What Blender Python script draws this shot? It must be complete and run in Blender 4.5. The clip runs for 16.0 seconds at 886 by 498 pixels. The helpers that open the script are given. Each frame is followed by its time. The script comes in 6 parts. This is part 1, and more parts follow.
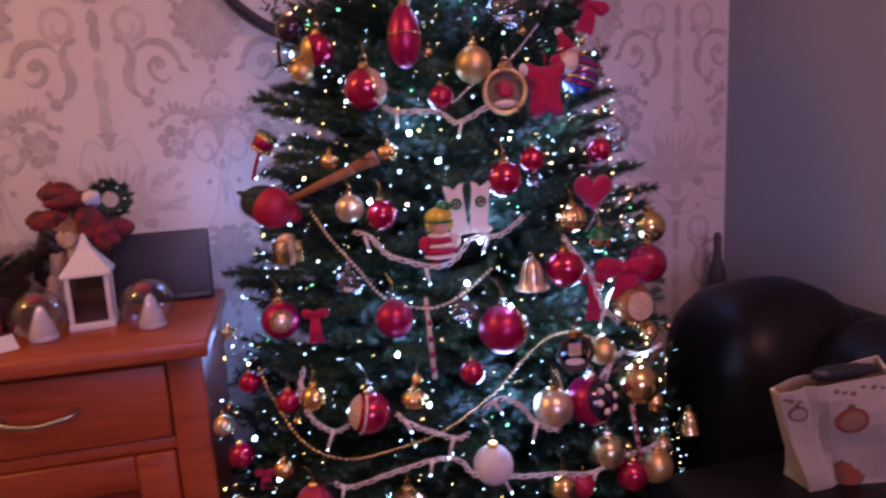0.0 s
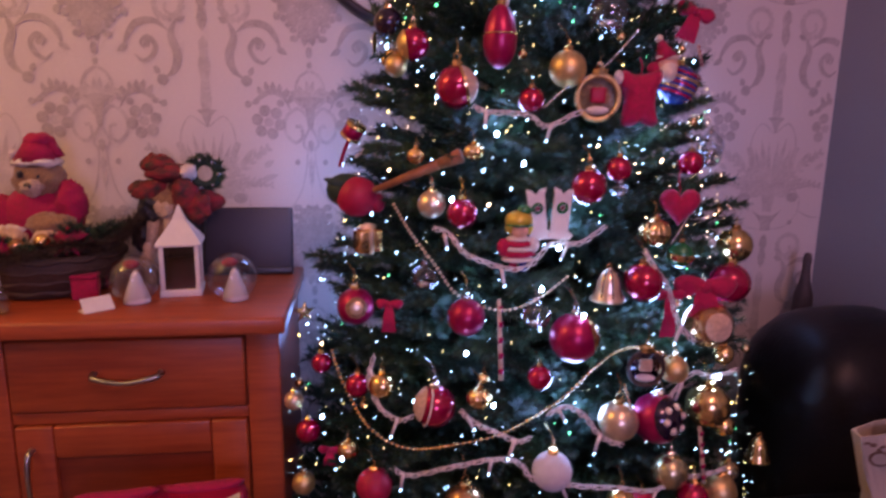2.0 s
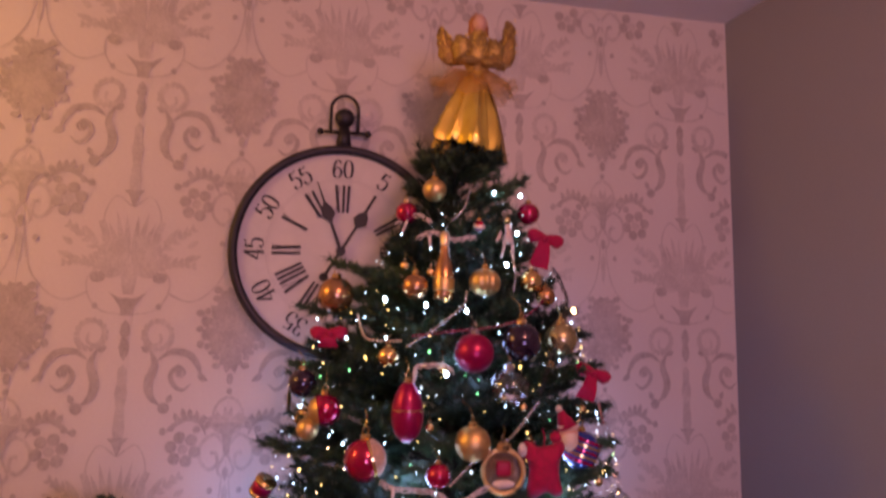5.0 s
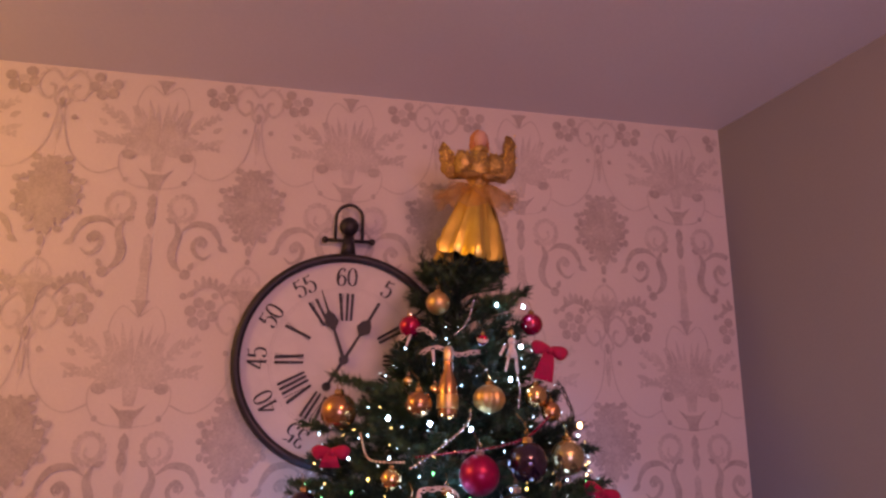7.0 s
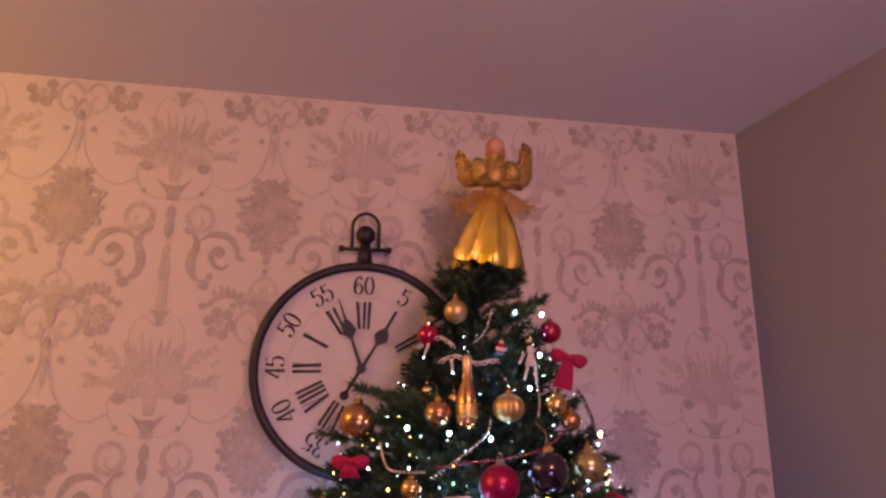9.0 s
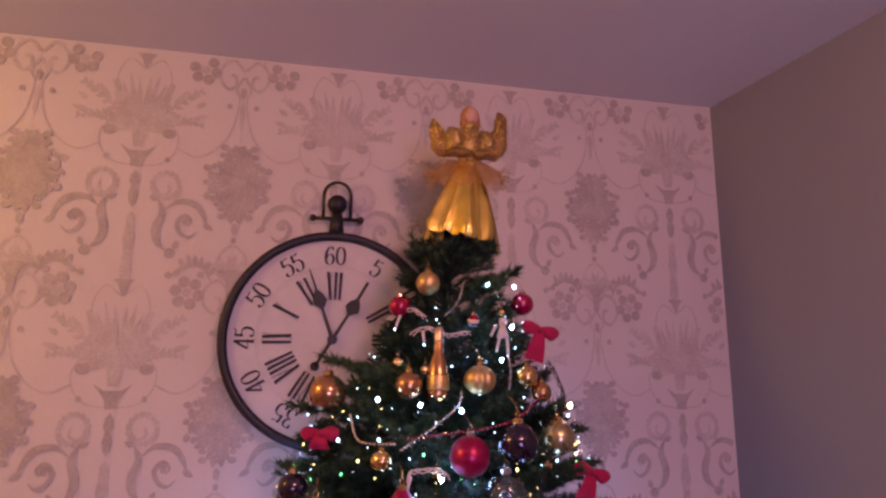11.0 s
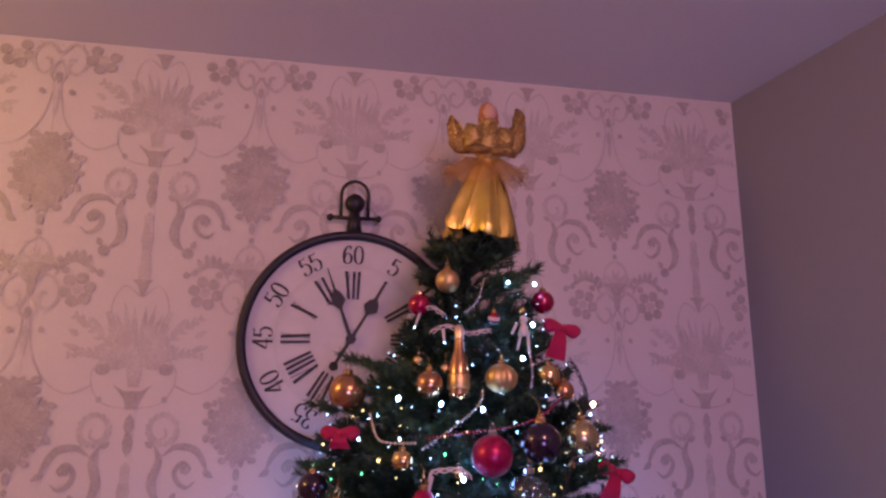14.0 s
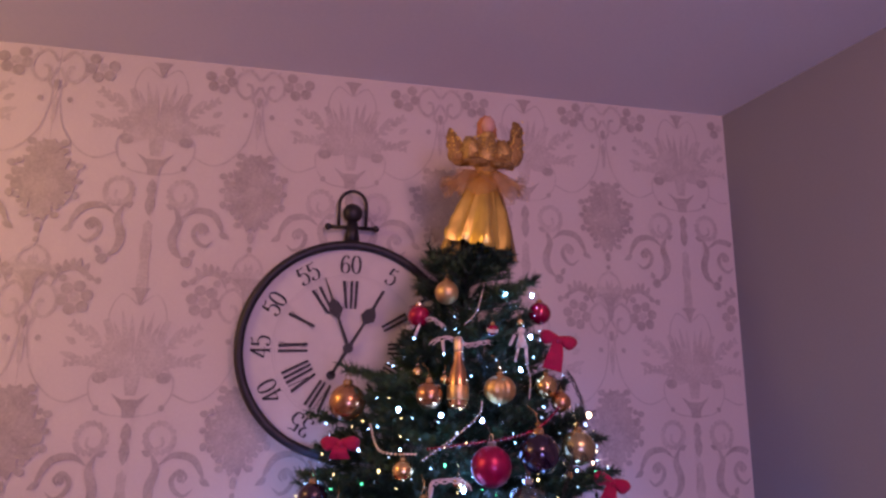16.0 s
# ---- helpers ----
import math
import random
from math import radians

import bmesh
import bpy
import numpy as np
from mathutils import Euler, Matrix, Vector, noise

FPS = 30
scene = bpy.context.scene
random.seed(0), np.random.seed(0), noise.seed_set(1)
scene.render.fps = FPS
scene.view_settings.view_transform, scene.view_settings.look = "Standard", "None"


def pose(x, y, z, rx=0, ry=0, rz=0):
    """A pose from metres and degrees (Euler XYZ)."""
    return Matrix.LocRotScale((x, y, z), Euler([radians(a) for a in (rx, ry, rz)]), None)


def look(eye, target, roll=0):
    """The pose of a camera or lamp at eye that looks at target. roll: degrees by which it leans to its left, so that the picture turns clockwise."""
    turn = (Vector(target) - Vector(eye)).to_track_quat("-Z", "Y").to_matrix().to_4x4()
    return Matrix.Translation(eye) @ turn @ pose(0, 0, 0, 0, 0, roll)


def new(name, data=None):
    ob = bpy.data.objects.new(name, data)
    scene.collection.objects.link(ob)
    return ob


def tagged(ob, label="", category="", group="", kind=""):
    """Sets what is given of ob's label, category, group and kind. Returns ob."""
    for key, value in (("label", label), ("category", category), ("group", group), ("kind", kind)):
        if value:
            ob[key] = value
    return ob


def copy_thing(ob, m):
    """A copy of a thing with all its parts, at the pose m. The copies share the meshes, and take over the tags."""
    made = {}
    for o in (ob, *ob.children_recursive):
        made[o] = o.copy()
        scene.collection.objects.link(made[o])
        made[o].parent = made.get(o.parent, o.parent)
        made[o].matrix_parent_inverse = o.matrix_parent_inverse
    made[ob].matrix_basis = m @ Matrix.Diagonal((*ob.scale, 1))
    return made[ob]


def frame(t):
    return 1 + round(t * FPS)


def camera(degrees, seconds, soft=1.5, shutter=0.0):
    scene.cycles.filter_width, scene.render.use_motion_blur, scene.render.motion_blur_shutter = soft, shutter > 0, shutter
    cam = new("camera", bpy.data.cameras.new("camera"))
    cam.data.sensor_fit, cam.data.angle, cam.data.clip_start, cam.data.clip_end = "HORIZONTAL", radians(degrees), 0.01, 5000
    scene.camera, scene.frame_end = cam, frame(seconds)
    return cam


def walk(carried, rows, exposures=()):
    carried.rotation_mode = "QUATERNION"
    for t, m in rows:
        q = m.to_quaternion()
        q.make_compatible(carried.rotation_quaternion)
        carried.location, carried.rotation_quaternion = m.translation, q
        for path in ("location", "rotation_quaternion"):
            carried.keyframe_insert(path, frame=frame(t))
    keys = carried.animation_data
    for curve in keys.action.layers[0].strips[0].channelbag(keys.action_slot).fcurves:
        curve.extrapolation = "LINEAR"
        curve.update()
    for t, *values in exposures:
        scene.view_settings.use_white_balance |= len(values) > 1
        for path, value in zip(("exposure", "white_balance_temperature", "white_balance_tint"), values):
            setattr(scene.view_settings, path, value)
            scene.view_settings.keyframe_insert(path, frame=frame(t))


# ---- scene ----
cam = camera(67.8, 16.0, 2.5, 0.5)
PATH = [
    (0, (-0.574, 0.219, 1.091), (-0.123, 2.136, 0.742), -3.0),
    (0.5, (-0.601, 0.226, 1.092), (-0.3, 2.163, 0.693), -2.0),
    (1, (-0.624, 0.229, 1.094), (-0.432, 2.18, 0.697), -0.6),
    (1.5, (-0.613, 0.227, 1.097), (-0.431, 2.175, 0.684), 0.1),
    (2, (-0.587, 0.22, 1.123), (-0.347, 2.166, 0.726), 0.8),
    (2.5, (-0.554, 0.211, 1.211), (-0.22, 2.158, 0.898), -0.3),
    (3, (-0.531, 0.194, 1.273), (-0.134, 2.149, 1.124), -1.5),
    (3.5, (-0.52, 0.2, 1.314), (-0.11, 2.157, 1.312), -0.5),
    (4, (-0.519, 0.195, 1.357), (-0.084, 2.144, 1.476), -0.1),
    (4.5, (-0.511, 0.214, 1.368), (-0.097, 2.164, 1.531), -0.6),
    (5, (-0.528, 0.192, 1.421), (-0.135, 2.139, 1.651), 0.9),
    (5.2, (-0.53, 0.183, 1.425), (-0.142, 2.119, 1.745), 1.0),
    (7.3, (-0.533, 0.172, 1.491), (-0.167, 2.08, 1.964), 0.6),
    (7.5, (-0.532, 0.178, 1.486), (-0.187, 2.092, 1.953), 0.6),
    (8, (-0.54, 0.175, 1.498), (-0.179, 2.099, 1.909), 0.5),
    (8.5, (-0.551, 0.163, 1.512), (-0.205, 2.085, 1.943), 0.4),
    (9, (-0.542, 0.176, 1.494), (-0.21, 2.086, 1.983), 0.4),
    (9.5, (-0.506, 0.172, 1.497), (-0.163, 2.094, 1.932), 0.1),
    (9.7, (-0.504, 0.18, 1.492), (-0.108, 2.1, 1.888), 0.1),
    (12, (-0.558, 0.194, 1.509), (-0.142, 2.108, 1.909), 0.5),
    (12.5, (-0.543, 0.193, 1.504), (-0.155, 2.114, 1.903), 0.4),
    (13, (-0.546, 0.201, 1.508), (-0.16, 2.122, 1.908), 0.5),
    (13.5, (-0.553, 0.204, 1.504), (-0.169, 2.126, 1.902), 0.5),
    (14, (-0.542, 0.212, 1.493), (-0.172, 2.135, 1.901), 0.3),
    (14.5, (-0.552, 0.214, 1.503), (-0.173, 2.139, 1.888), 0.4),
    (15, (-0.55, 0.211, 1.508), (-0.187, 2.137, 1.906), 0.6),
    (15.5, (-0.552, 0.201, 1.507), (-0.174, 2.115, 1.947), 0.2),
    (16, (-0.572, 0.196, 1.509), (-0.165, 2.109, 1.925), 0.5),
]
# stops, kelvin, tint
EXPOSURES = ((0, 0.18, 6450, 20), (1.5, 0.14, 6450, 20), (2.5, 0.36, 6500, 20), (3.5, 0.42, 7000, 20), (4.5, 0.12, 7950, 21), (5, 0.16, 8150, 21),
             (9, 0.20, 8250, 16), (9.7, 0.20, 7950, 16), (11.8, 0.18, 6450, 19), (14, 0.12, 6000, 20), (16, 0.12, 5700, 20))
walk(cam, [(t, look(eye, target, roll)) for t, eye, target, roll in PATH], EXPOSURES)

# ---- world and light ----
world = bpy.data.worlds.new("room_dusk")
scene.world = world
world.use_nodes = True
world.node_tree.nodes["Background"].inputs[0].default_value = (0.30, 0.28, 0.42, 1)
world.node_tree.nodes["Background"].inputs[1].default_value = 0.05


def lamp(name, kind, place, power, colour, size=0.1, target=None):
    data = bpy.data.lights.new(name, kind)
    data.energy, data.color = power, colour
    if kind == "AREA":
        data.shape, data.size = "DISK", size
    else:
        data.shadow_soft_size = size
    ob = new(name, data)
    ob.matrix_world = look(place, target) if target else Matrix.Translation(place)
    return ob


# room lamps out of view: a warm one to one side, a pinkish one overhead
lamp("warm_room_lamp", "POINT", (-2.1, 0.95, 2.12), 22, (1.0, 0.58, 0.15), 0.16)
lamp("ceiling_lamp", "POINT", (0.0, -0.15, 2.27), 27, (1.0, 0.44, 0.36), 0.12)
# violet fill added behind the viewer, with no known source in the room
lamp("violet_fill_lamp", "AREA", (-0.2, -1.9, 1.3), 20, (0.50, 0.42, 1.0), 0.9, (0.1, 1.8, 1.4))
# the light of the strings wound round the tree
for k, (lx, ly, lz, power) in enumerate((
        (-0.66, 1.80, 0.98, 0.7), (-0.67, 1.80, 0.62, 0.6), (-0.52, 1.84, 1.30, 0.35), (0.24, 1.84, 1.05, 0.4),
        (0.12, 1.86, 1.35, 0.3), (-0.20, 1.44, 0.95, 1.9), (-0.22, 1.52, 1.35, 1.0), (-0.2, 1.36, 0.6, 1.9),
        (-0.40, 1.46, 0.75, 1.8), (0.04, 1.44, 0.75, 2.0), (-0.33, 1.50, 1.12, 1.4), (-0.05, 1.50, 1.12, 1.5), (-0.18, 1.60, 1.62, 0.3))):
    lamp("string_light_glow", "POINT", (lx, ly, lz), power * (1.3 if lz < 1.2 else 1.0), (0.22, 0.40, 1.0) if ly > 1.75 else (0.29, 0.49, 1.0), 0.05)

# ---- materials ----


def mat(name, colour, rough=0.5, metal=0.0, grain=0.15, scale=20.0, bump=0.0, second=None, big=3.0, trans=0.0, coat=0.0, emit=None, sheen=0.0, alpha=1.0, shine=0.5):
    """A procedural surface: colour varied at two scales, with fine relief."""
    m = bpy.data.materials.new(name)
    m.use_nodes = True
    n, l = m.node_tree.nodes, m.node_tree.links
    b = n["Principled BSDF"]
    co = n.new("ShaderNodeTexCoord")
    fine, wide = n.new("ShaderNodeTexNoise"), n.new("ShaderNodeTexNoise")
    fine.inputs["Scale"].default_value, wide.inputs["Scale"].default_value = scale, big
    fine.inputs["Detail"].default_value = 5
    l.new(co.outputs["Object"], fine.inputs["Vector"])
    l.new(co.outputs["Object"], wide.inputs["Vector"])
    add = n.new("ShaderNodeMath")
    add.operation = "MULTIPLY_ADD"
    add.inputs[1].default_value, add.inputs[2].default_value = 0.5, 0.0
    l.new(wide.outputs["Fac"], add.inputs[0])
    summed = n.new("ShaderNodeMath")
    summed.operation = "MULTIPLY_ADD"
    summed.inputs[1].default_value = 0.5
    l.new(fine.outputs["Fac"], summed.inputs[0])
    l.new(add.outputs[0], summed.inputs[2])
    ramp = n.new("ShaderNodeValToRGB")
    c2 = second or tuple(c * (1 - grain) for c in colour)
    c1 = colour if second else tuple(min(1, c * (1 + grain)) for c in colour)
    ramp.color_ramp.elements[0].position, ramp.color_ramp.elements[1].position = 0.36, 0.64
    ramp.color_ramp.elements[0].color, ramp.color_ramp.elements[1].color = (*c2, 1), (*c1, 1)
    l.new(summed.outputs[0], ramp.inputs["Fac"])
    l.new(ramp.outputs["Color"], b.inputs["Base Color"])
    rr = n.new("ShaderNodeMapRange")
    rr.inputs["To Min"].default_value, rr.inputs["To Max"].default_value = max(0.02, rough * 0.8), min(1, rough * 1.2)
    l.new(fine.outputs["Fac"], rr.inputs["Value"])
    l.new(rr.outputs["Result"], b.inputs["Roughness"])
    b.inputs["Metallic"].default_value = metal
    b.inputs["Transmission Weight"].default_value = trans
    b.inputs["Coat Weight"].default_value = coat
    b.inputs["Sheen Weight"].default_value = sheen
    b.inputs["Alpha"].default_value = alpha
    b.inputs["Specular IOR Level"].default_value = shine
    if bump:
        bp = n.new("ShaderNodeBump")
        bp.inputs["Strength"].default_value, bp.inputs["Distance"].default_value = bump, 0.004
        l.new(fine.outputs["Fac"], bp.inputs["Height"])
        l.new(bp.outputs["Normal"], b.inputs["Normal"])
    if emit:
        b.inputs["Emission Color"].default_value, b.inputs["Emission Strength"].default_value = (*emit[0], 1), emit[1]
    return m


def wood(name, dark, light, rough=0.35):
    m = mat(name, light, rough, second=dark, scale=9, big=2, bump=0.08, coat=0.25)
    n, l = m.node_tree.nodes, m.node_tree.links
    mp = n.new("ShaderNodeMapping")
    mp.inputs["Scale"].default_value = (1.2, 14, 14)
    src = [k for k in n if k.type == "TEX_COORD"][0]
    l.new(src.outputs["Object"], mp.inputs["Vector"])
    for k in n:
        if k.type == "TEX_NOISE":
            l.new(mp.outputs["Vector"], k.inputs["Vector"])
    return m


WALLPAPER = mat("wallpaper_ground", (0.68, 0.60, 0.555), 0.75, grain=0.04, scale=160, bump=0.06, big=2)
PRINT = mat("wallpaper_print", (0.40, 0.335, 0.305), 0.45, second=(0.55, 0.48, 0.44), scale=170, bump=0.05, big=22)
PRINT_PALE = mat("wallpaper_print_pale", (0.49, 0.42, 0.385), 0.5, second=(0.64, 0.565, 0.52), scale=170, bump=0.04, big=22)
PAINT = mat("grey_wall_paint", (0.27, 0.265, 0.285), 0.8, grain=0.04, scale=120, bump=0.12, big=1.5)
PLAIN = mat("plain_wall_paint", (0.55, 0.48, 0.44), 0.8, grain=0.05, scale=100, bump=0.1)
CEILING = mat("ceiling_paint", (0.74, 0.71, 0.73), 0.85, grain=0.03, scale=90, bump=0.12, big=1.2)
CARPET = mat("carpet", (0.22, 0.17, 0.14), 0.95, grain=0.3, scale=250, bump=0.5)
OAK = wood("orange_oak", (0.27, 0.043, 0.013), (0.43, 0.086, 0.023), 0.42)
# darker tone of the same oak, for the body, plinth and recessed panels
OAK_DARK = wood("orange_oak_darker", (0.18, 0.026, 0.009), (0.29, 0.050, 0.015), 0.42)
STEEL = mat("brushed_steel", (0.45, 0.43, 0.42), 0.32, 1.0, scale=60)
IRON = mat("dark_iron", (0.035, 0.03, 0.035), 0.45, 0.5, grain=0.3, scale=60, bump=0.1)
BRONZE = mat("dull_bronze", (0.075, 0.055, 0.055), 0.6, 0.3, grain=0.3, scale=50, bump=0.1)
DIAL = mat("clock_dial", (0.66, 0.60, 0.58), 0.6, grain=0.05, scale=30, big=6)
DIAL_RING = mat("clock_dial_ring", (0.50, 0.45, 0.44), 0.6, grain=0.05)
INK = mat("clock_ink", (0.035, 0.03, 0.035), 0.6, grain=0.1)
NEEDLE = mat("fir_needles", (0.024, 0.060, 0.032), 0.55, second=(0.008, 0.026, 0.018), scale=25, big=5)
NEEDLE_LIGHT = mat("fir_needles_light", (0.052, 0.105, 0.042), 0.55, second=(0.014, 0.038, 0.022), scale=25, big=5)
BARK = mat("branch_wire", (0.035, 0.025, 0.018), 0.8, grain=0.3, scale=80, bump=0.3)
RED = mat("shiny_red", (0.42, 0.002, 0.055), 0.12, 0.55, grain=0.12, scale=14, coat=0.8)
RED_DEEP = mat("deep_red_satin", (0.36, 0.003, 0.075), 0.33, 0.5, grain=0.15, scale=30, coat=0.2)
RED_MATTE = mat("matte_red", (0.38, 0.004, 0.045), 0.5, 0.1, grain=0.15, scale=120, bump=0.05)
RED_CLOTH = mat("red_felt", (0.37, 0.003, 0.055), 0.9, grain=0.25, scale=140, bump=0.35, sheen=0.08)
GOLD = mat("shiny_gold", (0.80, 0.54, 0.22), 0.16, 0.95, grain=0.1, scale=30)
GOLD_MATTE = mat("matte_gold", (0.70, 0.48, 0.20), 0.4, 0.85, grain=0.15, scale=120, bump=0.06)
GOLD_PALE = mat("pale_gold", (0.82, 0.64, 0.42), 0.3, 0.8, grain=0.1, scale=60)
OLIVE = mat("olive_gold", (0.56, 0.47, 0.24), 0.24, 0.85, grain=0.15, scale=40)
COPPER = mat("copper", (0.56, 0.30, 0.14), 0.22, 0.9, grain=0.12, scale=30)
SILVER = mat("silver", (0.75, 0.72, 0.70), 0.2, 1.0, grain=0.1, scale=50)
WHITE_GLITTER = mat("white_glitter", (0.72, 0.66, 0.68), 0.5, 0.0, grain=0.1, scale=300, bump=0.5, sheen=0.3)
CREAM = mat("cream", (0.68, 0.56, 0.46), 0.55, grain=0.12, scale=60, bump=0.05)
WHITE = mat("white_paint", (0.76, 0.70, 0.66), 0.5, grain=0.06, scale=50, bump=0.04)
CABLE = mat("white_cable", (0.66, 0.58, 0.55), 0.4, grain=0.06)
DARK_CABLE = mat("green_cable", (0.012, 0.016, 0.012), 0.4, grain=0.1)
DARK = mat("dark_purple_glass", (0.035, 0.018, 0.04), 0.1, 0.5, grain=0.2, scale=20, coat=0.6)
BLUE = mat("blue_enamel", (0.02, 0.05, 0.30), 0.2, 0.3, grain=0.1, coat=0.5)
GREEN = mat("green_enamel", (0.02, 0.16, 0.05), 0.25, 0.3, grain=0.15, coat=0.5)
YELLOW = mat("yellow_enamel", (0.62, 0.46, 0.05), 0.3, 0.2, grain=0.2, scale=60, bump=0.1, coat=0.4)
PLUSH = mat("brown_plush", (0.30, 0.16, 0.08), 0.95, grain=0.35, scale=160, bump=0.7, sheen=0.3)
PLUSH_PALE = mat("pale_plush", (0.56, 0.38, 0.26), 0.95, grain=0.25, scale=160, bump=0.7, sheen=0.3)
FUR = mat("white_fur_trim", (0.72, 0.62, 0.58), 0.95, grain=0.15, scale=180, bump=0.8)
SKIN = mat("painted_doll_face", (0.64, 0.36, 0.26), 0.5, grain=0.06)
CINNAMON = mat("cinnamon_bark", (0.30, 0.115, 0.05), 0.6, 0.15, grain=0.35, scale=60, bump=0.3)
HAIR = mat("doll_hair", (0.50, 0.20, 0.07), 0.7, grain=0.25, scale=200, bump=0.4)
WICKER = mat("dark_wicker", (0.05, 0.03, 0.02), 0.6, grain=0.35, scale=70, bump=0.4)
BLACK = mat("black_plastic", (0.02, 0.018, 0.022), 0.35, grain=0.1)
SCREEN = mat("dark_screen_lid", (0.05, 0.042, 0.05), 0.45, grain=0.08, scale=200)
LEATHER = mat("black_leather", (0.008, 0.0065, 0.007), 0.36, grain=0.3, scale=110, bump=0.25, shine=0.24)
PAPER = mat("cream_wrapping_paper", (0.60, 0.49, 0.36), 0.55, grain=0.06, scale=20, bump=0.05)
PRINT_BROWN = mat("brown_printing", (0.26, 0.14, 0.08), 0.6, grain=0.1)
PRINT_RED = mat("red_printing", (0.46, 0.11, 0.06), 0.5, grain=0.12)
PRINT_BAUBLE = mat("orange_printing", (0.50, 0.24, 0.13), 0.55, grain=0.15)
TARTAN = mat("red_tartan", (0.30, 0.02, 0.03), 0.9, second=(0.03, 0.025, 0.02), scale=55, big=40, bump=0.3)
TULLE = mat("gold_tulle", (0.80, 0.46, 0.14), 0.4, 0.3, grain=0.2, scale=200, alpha=0.32)
SNOW = mat("snow_globe_tree", (0.74, 0.66, 0.66), 0.6, grain=0.08, scale=80, bump=0.2)
LED = mat("cool_led", (0.9, 0.95, 1.0), 0.3, emit=((0.34, 0.66, 1.0), 14))
LED_SOFT = mat("soft_cool_led", (0.9, 0.95, 1.0), 0.3, emit=((0.42, 0.70, 0.90), 3.5))
LED_GREEN = mat("green_led", (0.6, 1.0, 0.7), 0.3, emit=((0.08, 0.85, 0.30), 5))
LED_AMBER = mat("amber_led", (1.0, 0.85, 0.5), 0.3, emit=((1.0, 0.72, 0.22), 7))
LED_BRIGHT = mat("bright_cool_led", (0.9, 0.95, 1.0), 0.3, emit=((0.34, 0.64, 1.0), 60))
LED_WARM = mat("warm_bulb", (1.0, 0.9, 0.8), 0.3, emit=((1.0, 0.60, 0.30), 22))


def glass_material(name, tint):
    m = bpy.data.materials.new(name)
    m.use_nodes = True
    n, l = m.node_tree.nodes, m.node_tree.links
    n.clear()
    out, mixn = n.new("ShaderNodeOutputMaterial"), n.new("ShaderNodeMixShader")
    clear, gloss = n.new("ShaderNodeBsdfTransparent"), n.new("ShaderNodeBsdfGlossy")
    clear.inputs["Color"].default_value = (*tint, 1)
    gloss.inputs["Roughness"].default_value = 0.04
    edge, scale = n.new("ShaderNodeLayerWeight"), n.new("ShaderNodeMath")
    edge.inputs["Blend"].default_value = 0.25
    scale.operation = "MULTIPLY_ADD"
    scale.inputs[1].default_value, scale.inputs[2].default_value = 0.55, 0.07
    l.new(edge.outputs["Facing"], scale.inputs[0])
    l.new(scale.outputs[0], mixn.inputs[0])
    l.new(clear.outputs[0], mixn.inputs[1])
    l.new(gloss.outputs[0], mixn.inputs[2])
    l.new(mixn.outputs[0], out.inputs[0])
    return m


GLASS = glass_material("clear_glass", (0.88, 0.90, 0.92))
GLASS_DARK = glass_material("smoked_glass", (0.55, 0.47, 0.43))

# ---- mesh helpers ----


def finish(name, bm, materials, parent=None, smooth=True):
    me = bpy.data.meshes.new(name)
    bm.normal_update()
    bm.to_mesh(me)
    bm.free()
    for m in (materials if isinstance(materials, (list, tuple)) else [materials]):
        me.materials.append(m)
    if smooth:
        for p in me.polygons:
            p.use_smooth = True
    ob = new(name, me)
    if parent:
        ob.parent = parent
    return ob


def part(name, bm, material, parent, label="", smooth=True):
    ob = finish(name, bm, material, parent, smooth)
    if label:
        ob["label"] = label
    return ob


def shared(name, me, parent, m=None, label=""):
    ob = new(name, me)
    ob.parent = parent
    if m is not None:
        ob.matrix_basis = m
    if label:
        ob["label"] = label
    return ob


def thing(name, place, label, category, group="", turn=0):
    ob = new(name)
    ob.empty_display_size = 0.05
    ob.matrix_basis = pose(*place, 0, 0, turn)
    return tagged(ob, label, category, group)


def box(bm, x0, x1, y0, y1, z0, z1, bevel=0.0, slot=0, seg=2):
    c = ((x0 + x1) / 2, (y0 + y1) / 2, (z0 + z1) / 2)
    r = bmesh.ops.create_cube(bm, size=1, matrix=Matrix.Translation(c) @ Matrix.Diagonal((x1 - x0, y1 - y0, z1 - z0, 1)))
    vs = r["verts"]
    fs = list({f for v in vs for f in v.link_faces})
    if bevel:
        es = list({e for v in vs for e in v.link_edges})
        made = bmesh.ops.bevel(bm, geom=es, offset=bevel, segments=seg, affect="EDGES", profile=0.5)
        fs = [f for f in fs if f.is_valid] + list(made["faces"])
    for f in fs:
        f.material_index = slot
    return bm


def ball(bm, c, r, slot=0, u=16, v=10, m=None):
    rr = r if isinstance(r, (tuple, list)) else (r, r, r)
    t = Matrix.Translation(c) @ (m or Matrix.Identity(4)) @ Matrix.Diagonal((*rr, 1))
    made = bmesh.ops.create_uvsphere(bm, u_segments=u, v_segments=v, radius=1, matrix=t)
    for f in {f for w in made["verts"] for f in w.link_faces}:
        f.material_index = slot
    return bm


def cone(bm, a, b, r0, r1, slot=0, seg=16, caps=True):
    a, b = Vector(a), Vector(b)
    d = b - a
    t = Matrix.Translation((a + b) / 2) @ d.to_track_quat("Z", "Y").to_matrix().to_4x4()
    made = bmesh.ops.create_cone(bm, cap_ends=caps, segments=seg, radius1=max(r0, 1e-4), radius2=max(r1, 1e-4), depth=d.length, matrix=t)
    for f in {f for w in made["verts"] for f in w.link_faces}:
        f.material_index = slot
    return bm


